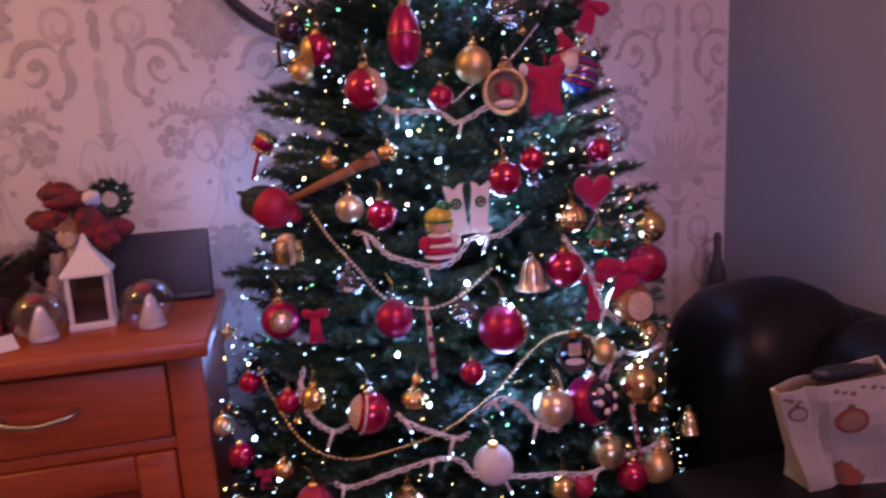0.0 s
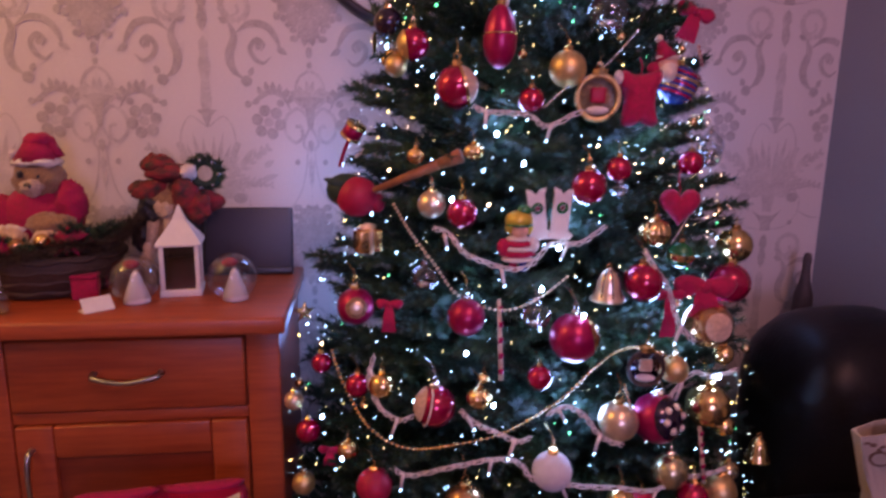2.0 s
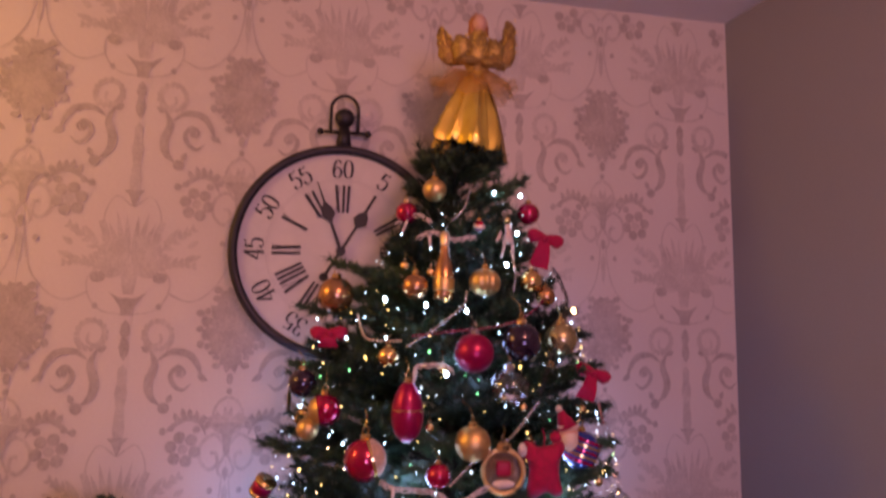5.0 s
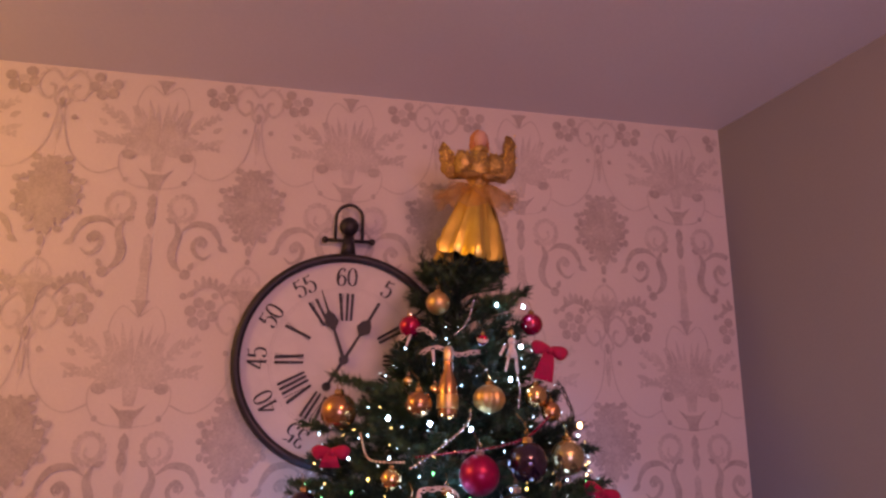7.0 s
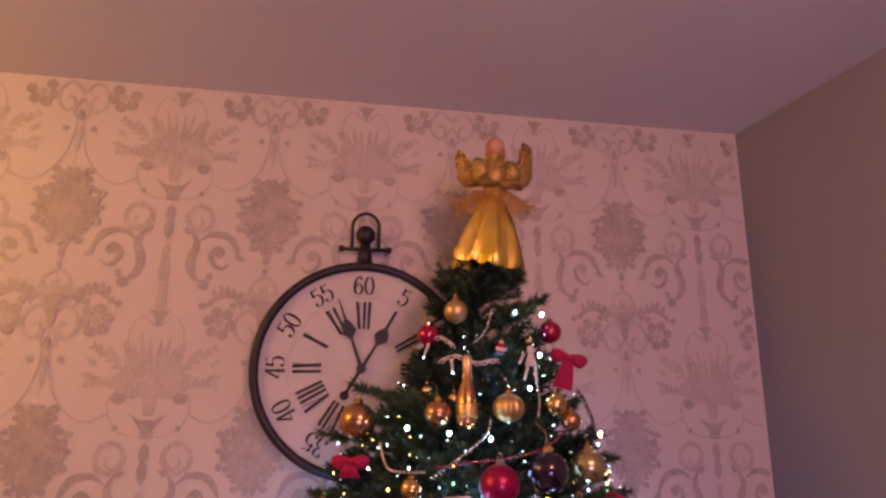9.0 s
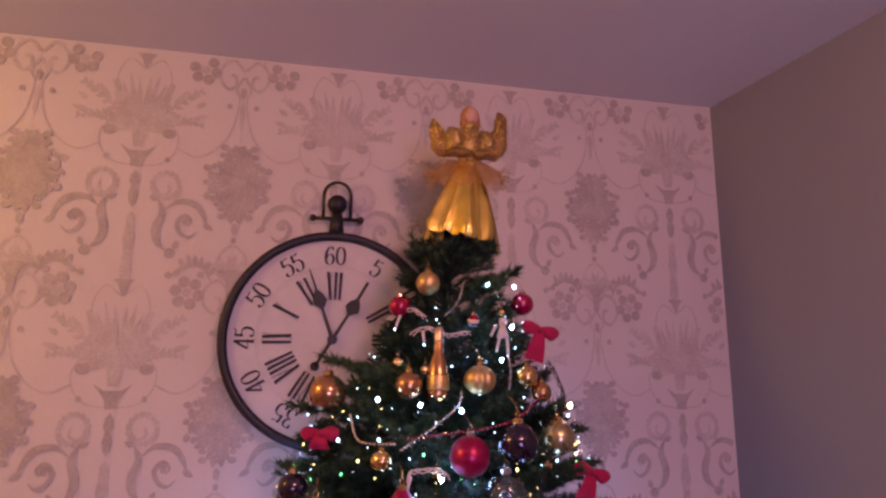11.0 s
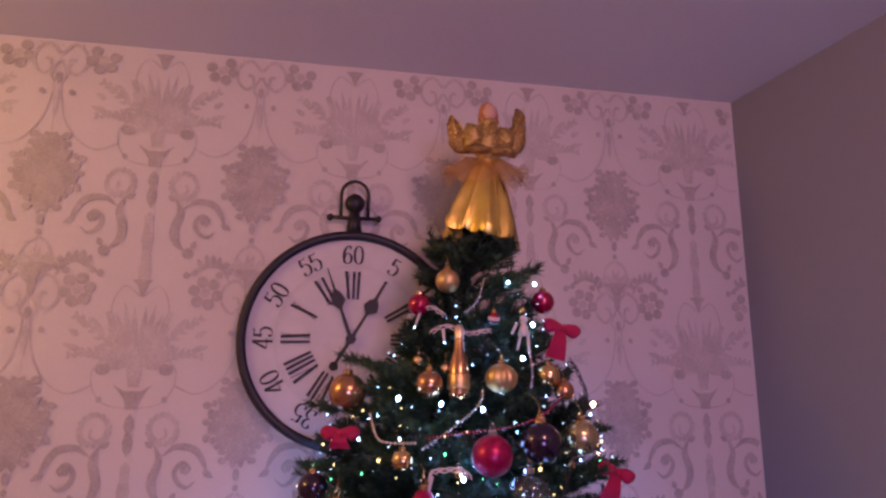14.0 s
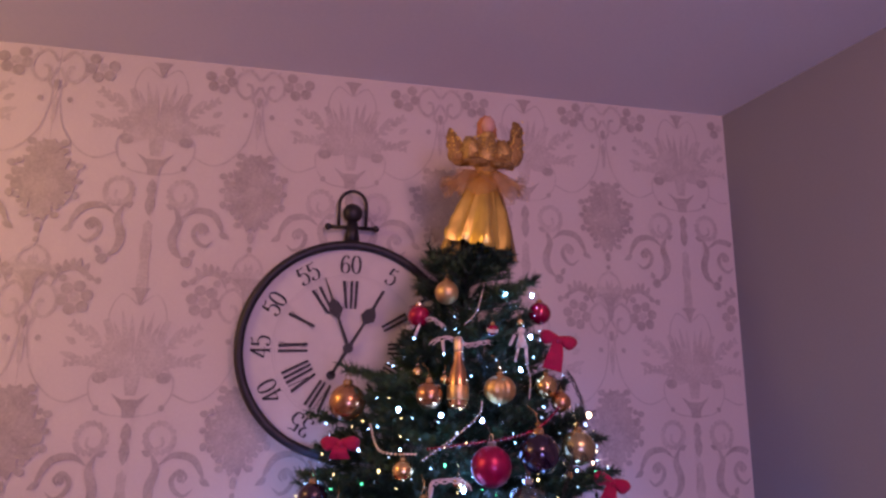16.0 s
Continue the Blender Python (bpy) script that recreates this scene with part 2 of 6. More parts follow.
def lathe(bm, profile, c=(0, 0, 0), seg=24, slot=0, ripple=None):
    rings = []
    for r, z in profile:
        ring = []
        for k in range(seg):
            a = 2 * math.pi * k / seg
            q = r * (ripple(a, z) if ripple else 1)
            ring.append(bm.verts.new((c[0] + q * math.cos(a), c[1] + q * math.sin(a), c[2] + z)))
        rings.append(ring)
    for p, q in zip(rings, rings[1:]):
        for k in range(seg):
            f = bm.faces.new((p[k], p[(k + 1) % seg], q[(k + 1) % seg], q[k]))
            f.material_index = slot
    for ring, flip in ((rings[0], True), (rings[-1], False)):
        f = bm.faces.new(ring[::-1] if flip else ring)
        f.material_index = slot
    return bm


def smooth_path(points, per=8):
    p = [Vector(q) for q in points]
    p = [2 * p[0] - p[1]] + p + [2 * p[-1] - p[-2]]
    out = []
    for k in range(1, len(p) - 2):
        a, b, c, d = p[k - 1:k + 3]
        for s in range(per):
            t = s / per
            out.append(0.5 * (2 * b + (c - a) * t + (2 * a - 5 * b + 4 * c - d) * t * t + (3 * b - a - 3 * c + d) * t ** 3))
    out.append(p[-2])
    return out


def tube(bm, path, r, seg=6, slot=0, closed=False):
    rings = []
    n = len(path)
    for k, p in enumerate(path):
        d = (path[(k + 1) % n] if closed or k + 1 < n else p) - (path[k - 1] if closed or k else p)
        d = d.normalized() if d.length > 1e-9 else Vector((0, 0, 1))
        side = d.cross(Vector((0.13, 0.91, 0.39)))
        side = side.normalized() if side.length > 1e-6 else Vector((1, 0, 0))
        up = d.cross(side)
        rad = r(k / max(1, n - 1)) if callable(r) else r
        rings.append([bm.verts.new(p + rad * (math.cos(2 * math.pi * j / seg) * side + math.sin(2 * math.pi * j / seg) * up)) for j in range(seg)])
    pairs = list(zip(rings, rings[1:])) + ([(rings[-1], rings[0])] if closed else [])
    for a, b in pairs:
        for j in range(seg):
            bm.faces.new((a[j], a[(j + 1) % seg], b[(j + 1) % seg], b[j])).material_index = slot
    if not closed:
        bm.faces.new(rings[0][::-1]).material_index = slot
        bm.faces.new(rings[-1]).material_index = slot
    return bm


def structure(name, bm, material, label):
    ob = finish(name, bm, material, None, False)
    return tagged(ob, label, "structure", kind="structure")


# ---- the room ----
LEFT, RIGHT, BACK, FRONT, TOP = -2.6, 0.752, 2.0, -2.3, 2.4
SKEW = 0.10
structure("wall_north", box(bmesh.new(), LEFT - 0.12, RIGHT, BACK, BACK + 0.12, 0, TOP), WALLPAPER, "cream wallpapered wall with a taupe damask print")
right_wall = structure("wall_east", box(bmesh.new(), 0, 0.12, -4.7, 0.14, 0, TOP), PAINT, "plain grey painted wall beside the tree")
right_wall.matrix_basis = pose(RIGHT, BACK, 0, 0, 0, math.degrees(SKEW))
structure("wall_west", box(bmesh.new(), LEFT - 0.12, LEFT, FRONT, BACK, 0, TOP), PLAIN, "plain painted wall closing the room")
structure("wall_south", box(bmesh.new(), LEFT - 0.12, 1.5, FRONT - 0.12, FRONT, 0, TOP), PLAIN, "plain painted wall closing the room")
structure("floor", box(bmesh.new(), LEFT - 0.12, 1.5, FRONT - 0.12, BACK + 0.12, -0.1, 0), CARPET, "brown carpeted floor of the living room")
structure("ceiling", box(bmesh.new(), LEFT - 0.12, 1.5, FRONT - 0.12, BACK + 0.12, TOP, TOP + 0.1), CEILING, "plain white painted flat ceiling")


# ---- damask print of the wallpaper: one motif, mirrored and repeated ----
class Print:
    def __init__(self):
        self.v, self.f, self.e, self.n = [], [], [], 0

    def poly(self, pts):
        k = len(self.v)
        self.v += pts
        self.f.append(list(range(k, k + len(pts))))
        self.e.append(self.n)
        self.n += 1

    def stroke(self, pts, width):
        path = smooth_path([(x, y, 0) for x, y in pts], 6)
        n = len(path)
        edge = []
        for i, p in enumerate(path):
            d = (path[min(i + 1, n - 1)] - path[max(i - 1, 0)]).normalized()
            w = width(i / (n - 1)) / 2 if callable(width) else width / 2
            edge.append(((p.x - d.y * w, p.y + d.x * w), (p.x + d.y * w, p.y - d.x * w)))
        mark = self.n
        for a, b in zip(edge, edge[1:]):
            self.poly([a[0], a[1], b[1], b[0]])
            self.e[-1] = mark
        self.n = mark + 1

    def leaf(self, x, y, angle, length, width):
        c, s = math.cos(radians(angle)), math.sin(radians(angle))
        rim = [(length * t, width / 2 * math.sin(math.pi * t ** 0.8)) for t in (0, 0.15, 0.35, 0.55, 0.75, 0.9, 1)]
        rim += [(u, -w) for u, w in rim[-2:0:-1]]
        self.poly([(x + u * c - w * s, y + u * s + w * c) for u, w in rim])

    def dot(self, x, y, rx, ry=None):
        ry = ry or rx
        self.poly([(x + rx * math.cos(k * math.pi / 6), y + ry * math.sin(k * math.pi / 6)) for k in range(12)])

    def flower(self, x, y, r, petals=5, turn=0):
        for k in range(petals):
            a = turn + 2 * math.pi * k / petals
            self.dot(x + 0.62 * r * math.cos(a), y + 0.62 * r * math.sin(a), 0.42 * r)


def swell(top):
    return lambda t: 0.8 + top * math.sin(math.pi * min(1, max(0, t))) ** 0.8


bold, pale = Print(), Print()
rng = random.Random(4)
# one half of the motif, in steps of 1.4 mm across and 1.6 mm down from the flower row
for k in range(6):
    t = 2 * math.pi * (k + 0.2) / 6
    bold.dot(110 + 21 * math.cos(t), 2 + 19 * math.sin(t), 10.5, 9.5)
bold.dot(88, -30, 6, 5); bold.dot(132, -28, 7, 6); pale.dot(110, 2, 9, 8)
bold.poly([(0, -18), (18, -16), (9, -8), (5, 2), (0, 12)])
pale.stroke([(2, 10), (30, -6), (48, 22), (44, 56), (20, 78), (0, 88)], 3.0)
pale.leaf(40, 74, -80, 40, 12)
for x, y, a, ln in ((24, 84, -78, 30), (60, 70, -52, 34), (84, 60, -40, 30), (92, 96, -16, 34), (64, 104, -8, 34), (98, 74, -30, 22)):
    pale.leaf(x, y, a, ln, 11)
for x0, y0, x1, y1, w in ((34, 100, 104, 46, 26), (36, 108, 108, 104, 22), (34, 92, 52, 40, 16)):
    pale.stroke([(x0 - 16, y0 + 6), (x0, y0), ((x0 + x1) / 2, (y0 + y1) / 2 - 6), (x1, y1)], 4)
    way = math.degrees(math.atan2(y1 - y0, x1 - x0))
    for k in range(7):
        t = k / 6
        x, y = x0 + (x1 - x0) * t, y0 + (y1 - y0) * t - 6 * math.sin(math.pi * t)
        for turn in (-38, 38):
            pale.leaf(x, y, way + turn, w * (0.85 - 0.40 * t), 7)
for a, ln in ((-87, 92), (-77, 100), (-66, 88), (-58, 62), (-50, 76), (-38, 70), (-22, 74), (-8, 66), (8, 54)):
    pale.leaf(5, 116, a, ln, 13)
pale.poly([(0, 100), (18, 104), (13, 130), (9, 152), (0, 152)])
bold.poly([(0, 158), (14, 158), (33, 148), (22, 160), (12, 172), (10, 186), (0, 186)])
pale.stroke([(8, 184), (44, 178), (66, 156), (70, 128), (54, 112), (40, 122)], 2.6)
bold.dot(53, 125, 13, 9); bold.dot(54, 171, 5, 5)
pale.stroke([(70, 150), (104, 162), (136, 150), (164, 118), (176, 78), (180, 40)], 3.0)
for k in range(15):
    a = 2 * math.pi * k / 15
    pale.dot(56 + 24 * math.cos(a), 216 + 22 * math.sin(a), 5.2)
pale.stroke([(72, 240), (82, 220), (66, 194), (44, 198), (36, 216), (48, 232), (62, 226), (60, 214)], 5)
bold.poly([(0, 192), (7, 200), (9, 212), (5, 220), (9, 236), (6, 248), (0, 256)])
pale.poly([(0, 262), (8, 270), (7, 290), (11, 306), (7, 330), (10, 360), (8, 385), (0, 385)])
bold.stroke([(44, 238), (54, 262), (45, 290), (50, 312), (66, 326)], swell(15))
bold.dot(73, 330, 10, 9); bold.leaf(78, 322, -60, 16, 11); bold.leaf(44, 242, -155, 18, 10)
bold.stroke([(58, 256), (82, 242), (112, 246), (128, 264), (136, 284)], swell(11))
bold.leaf(128, 278, 28, 22, 11)
bold.stroke([(118, 292), (104, 302), (88, 294), (82, 278), (94, 266), (106, 274), (100, 284)], swell(8))
bold.dot(96, 276, 6, 6)
# half of the medallion, whose axis lies 186 steps out
for ring, count, ln in ((1.0, 13, 24), (0.78, 12, 24), (0.55, 9, 24), (0.32, 7, 24), (0.1, 3, 22)):
    for k in range(count):
        a = math.pi / 2 + math.pi * (k + 0.5) / count
        reach = ring / (abs(math.cos(a)) + abs(math.sin(a))) ** 0.6
        x, y = 186 + 44 * reach * math.cos(a), 205 + 54 * reach * math.sin(a)
        bold.leaf(x + 10, y, math.degrees(a) + rng.uniform(-25, 25) + (0 if ring > 0.5 else 10), ln * rng.uniform(0.8, 1.15), 13.5)
for k in range(9):
    a = math.pi / 2 + math.pi * (k + 0.5) / 9
    reach = (1.04 if k % 2 else 0.80) * rng.uniform(0.94, 1.08) / (abs(math.cos(a)) + abs(math.sin(a))) ** 0.62
    for d, f in ((-0.13, 0.93), (0.0, 1.10), (0.13, 0.93)):
        bold.dot(186 + 67 * f * reach * math.cos(a + d) + 4, 205 + 76 * f * reach * math.sin(a + d), rng.uniform(5.5, 8.5), rng.uniform(4.5, 7))
pale.poly([(186, 152), (160, 177), (146, 205), (162, 234), (186, 260)])
# ornament over the medallion
bold.poly([(186, -40), (158, -36), (172, -28), (178, -14), (180, 8), (186, 14)])
pale.stroke([(184, -2), (164, -20), (142, -6), (140, 18), (156, 34), (170, 26), (168, 10), (158, 8)], 6)
pale.stroke([(184, 10), (172, 34), (180, 48)], 5)
pale.leaf(186, 372, -150, 40, 14); pale.leaf(186, 372, -120, 44, 14); pale.leaf(186, 372, -98, 46, 14); bold.leaf(150, 346, 180, 14, 9)
bold.poly([(186, 30), (180, 34), (182, 46), (186, 52)]); pale.poly([(186, 56), (180, 66), (182, 100), (186, 112)])
bold.dot(160, 66, 5)
# drops and the moustache of acanthus under the medallion
bold.dot(184, 284, 4, 9); bold.dot(184, 304, 3, 5); pale.stroke([(184, 312), (168, 322), (160, 340), (172, 352)], 5)
pale.leaf(186, 352, 180, 46, 24)
bold.stroke([(150, 374), (136, 352), (114, 346), (94, 356), (74, 370)], swell(9))
for x, y, a in ((140, 356, -75), (130, 350, -85), (120, 347, -95), (110, 346, -105), (100, 352, -120), (146, 364, -55)):
    bold.leaf(x, y, a, 17, 10)
bold.dot(74, 366, 6, 6)


def lay_print(name, pattern, material, lift):
    verts, faces = [], []
    for col in range(-3, 4):
        for row in range(-1, 4):
            for side in (1, -1):
                for layer, poly in enumerate(pattern.f):
                    pts = [(-0.98 + 0.52 * col + side * 0.0014 * pattern.v[i][0], 2.357 - 0.627 * row - 0.00160 * pattern.v[i][1]) for i in poly]
                    if all(LEFT < x < RIGHT - 0.004 and 0.1 < z < TOP - 0.004 for x, z in pts):
                        k = len(verts)
                        verts += [(x, BACK - lift - 0.000016 * (pattern.e[layer] % 97) - (0.000008 if side < 0 else 0), z) for x, z in pts]
                        ids = list(range(k, k + len(pts)))
                        faces.append(ids if side > 0 else ids[::-1])
    me = bpy.data.meshes.new(name)
    me.from_pydata(verts, [], faces)
    me.materials.append(material)
    ob = new(name, me)
    ob.parent = bpy.data.objects["wall_north"]
    return tagged(ob, "printed taupe damask motif on the wallpaper", kind="stuff")


lay_print("damask_print_pale", pale, PRINT_PALE, 0.0005)
lay_print("damask_print", bold, PRINT, 0.0022)
bm = bmesh.new()
for k in range(5):
    box(bm, -2.28 + 0.52 * k - 0.0004, -2.28 + 0.52 * k + 0.0004, BACK - 0.0006, BACK + 0.001, 0, TOP)
ob = part("paper_seam", bm, PRINT_PALE, bpy.data.objects["wall_north"], "fine butt seam between strips of wallpaper", False)


# ---- the tree ----
AX, AY, FLAT = -0.20, 1.70, 0.80
TREE_Z = (0.0, 0.30, 0.66, 1.10, 1.34, 1.51, 1.73, 1.82, 1.90)
TREE_R = (0.60, 0.57, 0.51, 0.40, 0.345, 0.26, 0.15, 0.09, 0.03)


def reach(z):
    return float(np.interp(z, TREE_Z, TREE_R))


def on_tree(angle, z, s=1.0):
    """A point on the tree's outline; angle in radians, 0 to the right, minus a quarter turn to the viewer."""
    r = reach(z) * s
    if math.cos(angle) < 0:
        r *= 1 + (float(np.interp(z, (1.46, 1.60, 1.74, 1.84), (1.04, 0.72, 0.76, 1.0))) - 1) * -math.cos(angle)
    y = AY + r * math.sin(angle) * FLAT
    return Vector((AX + r * math.cos(angle), min(y, BACK - 0.045), z))


tree = thing("christmas_tree", (AX, AY, 0), "tall dark green artificial fir tree decorated for Christmas", "christmas tree")
tree_rng = random.Random(11)
part("trunk", cone(bmesh.new(), (0, 0, 0.0), (0, 0, 1.86), 0.022, 0.008, seg=10), BARK, tree)
bm = bmesh.new()
for k in range(3):
    a = 2 * math.pi * k / 3
    cone(bm, (0, 0, 0.10), (0.20 * math.cos(a), 0.20 * math.sin(a) * 0.8, 0.012), 0.012, 0.012, seg=8)
part("stand", bm, IRON, tree, "dark metal tripod stand")


def fir_branch(tip, root, rnd, light, small=1.0, side_length=1.0):
    """One limb with side twigs, each closely set with needles."""
    verts, faces, slots = [], [], []
    tip, root = Vector(tip), Vector(root)
    way = tip - root
    length = way.length
    out = way.normalized()
    side = out.cross(Vector((0, 0, 1))).normalized()
    up = side.cross(out)

    def limb(a, b, r):
        d = (b - a).normalized()
        s = d.cross(Vector((0.2, 0.3, 0.9))).normalized()
        u = d.cross(s)
        k = len(verts)
        for p, q in ((a, r), (b, r * 0.6)):
            for j in range(3):
                w = 2 * math.pi * j / 3
                verts.append(p + q * (math.cos(w) * s + math.sin(w) * u))
        for j in range(3):
            faces.append((k + j, k + (j + 1) % 3, k + 3 + (j + 1) % 3, k + 3 + j))
            slots.append(1)

    def needles(a, b, per):
        d = b - a
        n = max(8, int(d.length * per))
        dn = d.normalized()
        s = dn.cross(Vector((0.31, 0.2, 0.93))).normalized()
        u = dn.cross(s)
        for j in range(n):
            t = (j + rnd.random()) / n
            w = rnd.uniform(0, 2 * math.pi)
            p = a + d * t
            o = (math.cos(w) * s + math.sin(w) * u)
            ln = rnd.uniform(0.016, 0.028) * (0.4 + 0.6 * small)
            e = p + (o * (0.95 - 0.35 * t) + dn * (0.35 + 0.35 * t)) * ln
            wd = (dn.cross(o)) * 0.0017
            k = len(verts)
            verts.extend((p - wd, p + wd, e))
            faces.append((k, k + 1, k + 2))
            slots.append(0)

    limb(root, tip, 0.0035)
    needles(root + way * 0.35, tip, 1500)
    count = max(5, int(length / 0.021))
    for j in range(count):
        t = 0.28 + 0.70 * (j + 0.5) / count
        sign = 1 if j % 2 else -1
        base = root + way * t
        ln = (0.040 + 0.135 * (1 - t)) * rnd.uniform(0.75, 1.2) * min(1.0, 0.55 + length) * small * side_length
        end = base + ln * (out * 0.72 + side * sign * rnd.uniform(0.5, 0.85) + up * rnd.uniform(-0.25, 0.4)).normalized()
        end.y = min(end.y, BACK - AY - 0.02)
        limb(base, end, 0.0018)
        needles(base, end, 1250)
    me = bpy.data.meshes.new("branch")
    me.from_pydata([tuple(v) for v in verts], [], faces)
    me.materials.append(NEEDLE_LIGHT if light else NEEDLE)
    me.materials.append(BARK)
    me.polygons.foreach_set("material_index", slots)
    return me


tiers = 28
turn = 0.0
for k in range(tiers):
    z = 0.16 + (1.80 - 0.16) * (k / (tiers - 1)) ** 0.97
    r = reach(z)
    n = int(6 + r * 21)
    turn += 0.9
    for j in range(n):
        a = turn + 2 * math.pi * (j + tree_rng.uniform(-0.28, 0.28)) / n
        tip = on_tree(a, z + tree_rng.uniform(-0.025, 0.03), tree_rng.uniform(0.82, 1.0)) - Vector((AX, AY, 0))
        root = Vector((0, 0, z - 0.05 - 0.10 * r))
        shared("branch", fir_branch(tip, root, tree_rng, tree_rng.random() < 0.35), tree)
# single sprays that stand out of the outline
for x, y, z in ((-0.61, 1.62, 1.175), (-0.48, 1.60, 1.55), (-0.42, 1.56, 1.53), (-0.47, 1.58, 1.49), (-0.56, 1.66, 1.335), (0.09, 1.66, 1.36),
                (-0.035, 1.66, 1.765), (-0.285, 1.64, 1.80), (0.17, 1.62, 1.165), (-0.54, 1.62, 1.455), (0.25, 1.58, 0.94), (-0.70, 1.6, 0.83)):
    tip = Vector((x - AX, y - AY, z))
    shared("branch", fir_branch(tip, Vector((0, 0, z - 0.06)), tree_rng, True, 1.0, 0.6), tree)
# a short dense ring of shoots under the topper
for k in range(12):
    a = 2 * math.pi * k / 12
    tip = Vector((0.02 + 0.088 * math.cos(a), 0.07 * math.sin(a) - 0.02, 1.812 + 0.012 * math.sin(3 * k)))
    shared("branch", fir_branch(tip, Vector((0.01, 0, 1.77)), tree_rng, False, 1.0, 0.7), tree)
# leader
shared("branch", fir_branch(Vector((0.02, 0, 1.93)), Vector((0, 0, 1.74)), tree_rng, False), tree)

# ---- wall clock ----
CX, CZ, CY, CR = -0.45, 1.612, 1.955, 0.287
clock = thing("wall_clock", (CX, BACK, CZ), "large round wall clock like a pocket watch, dark metal rim", "clock")
FACE = CY - BACK


def ring(bm, r0, r1, y0, y1, seg=96, slot=0):
    prof = [(r0, y1), (r0, y0), (r0 + (r1 - r0) * 0.3, y0 - 0.006), (r1 - (r1 - r0) * 0.25, y0 - 0.005), (r1, y0 + 0.004), (r1, y1)]
    rows = []
    for k in range(seg):
        a = 2 * math.pi * k / seg
        rows.append([bm.verts.new((r * math.cos(a), y, r * math.sin(a))) for r, y in prof])
    for k in range(seg):
        p, q = rows[k], rows[(k + 1) % seg]
        for j in range(len(prof) - 1):
            bm.faces.new((p[j], q[j], q[j + 1], p[j + 1])).material_index = slot
    return bm


def flat_ring(bm, r0, r1, y, seg=96):
    rows = [[bm.verts.new((r * math.cos(2 * math.pi * k / seg), y, r * math.sin(2 * math.pi * k / seg))) for r in (r0, r1)] for k in range(seg)]
    for k in range(seg):
        p, q = rows[k], rows[(k + 1) % seg]
        bm.faces.new((p[0], p[1], q[1], q[0]))
    return bm


part("rim", ring(bmesh.new(), CR - 0.023, CR, FACE - 0.012, -0.003), IRON, clock)
part("dial", cone(bmesh.new(), (0, -0.004, 0), (0, FACE, 0), CR - 0.02, CR - 0.02, seg=96), DIAL, clock, "pale dial", False)
part("minute_ring", flat_ring(bmesh.new(), 0.1930, 0.1942, FACE - 0.0015), DIAL_RING, clock, "", False)
part("minute_ring", flat_ring(bmesh.new(), 0.1870, 0.1878, FACE - 0.0015), DIAL_RING, clock, "", False)


# strokes of the dial's figures, on a body one unit high: points of a pen that swells on the way down
FIGURES = {
    "0": ([[(0.50, 0.5), (0.44, 0.84), (0.28, 0.98), (0.12, 0.84), (0.06, 0.5), (0.12, 0.16), (0.28, 0.02), (0.44, 0.16), (0.50, 0.5)]], []),
    "1": ([[(0.28, 0.0), (0.28, 0.98)], [(0.10, 0.84), (0.28, 0.97)], [(0.12, 0.01), (0.44, 0.01)]], []),
    "2": ([[(0.09, 0.78), (0.15, 0.94), (0.28, 0.98), (0.44, 0.86), (0.44, 0.66), (0.28, 0.40), (0.07, 0.08)], [(0.07, 0.06), (0.30, 0.10), (0.50, 0.06)]], [(0.12, 0.79)]),
    "3": ([[(0.09, 0.82), (0.15, 0.95), (0.28, 0.98), (0.43, 0.88), (0.44, 0.72), (0.36, 0.58), (0.22, 0.53)],
           [(0.22, 0.53), (0.42, 0.45), (0.49, 0.28), (0.42, 0.08), (0.26, 0.02), (0.12, 0.06), (0.07, 0.18)]], [(0.12, 0.81), (0.11, 0.18)]),
    "4": ([[(0.40, 0.0), (0.40, 0.98)], [(0.39, 0.97), (0.04, 0.29)], [(0.04, 0.28), (0.56, 0.28)], [(0.28, 0.01), (0.52, 0.01)]], []),
    "5": ([[(0.13, 0.95), (0.30, 0.90), (0.46, 0.97)], [(0.13, 0.95), (0.10, 0.55)],
           [(0.10, 0.55), (0.28, 0.63), (0.46, 0.52), (0.50, 0.31), (0.42, 0.09), (0.26, 0.02), (0.12, 0.06), (0.07, 0.18)]], [(0.11, 0.18)]),
    "6": ([[(0.45, 0.88), (0.34, 0.98), (0.19, 0.88), (0.08, 0.60), (0.07, 0.30), (0.14, 0.08), (0.28, 0.02), (0.42, 0.10), (0.48, 0.30), (0.42, 0.50), (0.28, 0.58), (0.14, 0.48), (0.08, 0.32)]], [(0.42, 0.85)]),
}


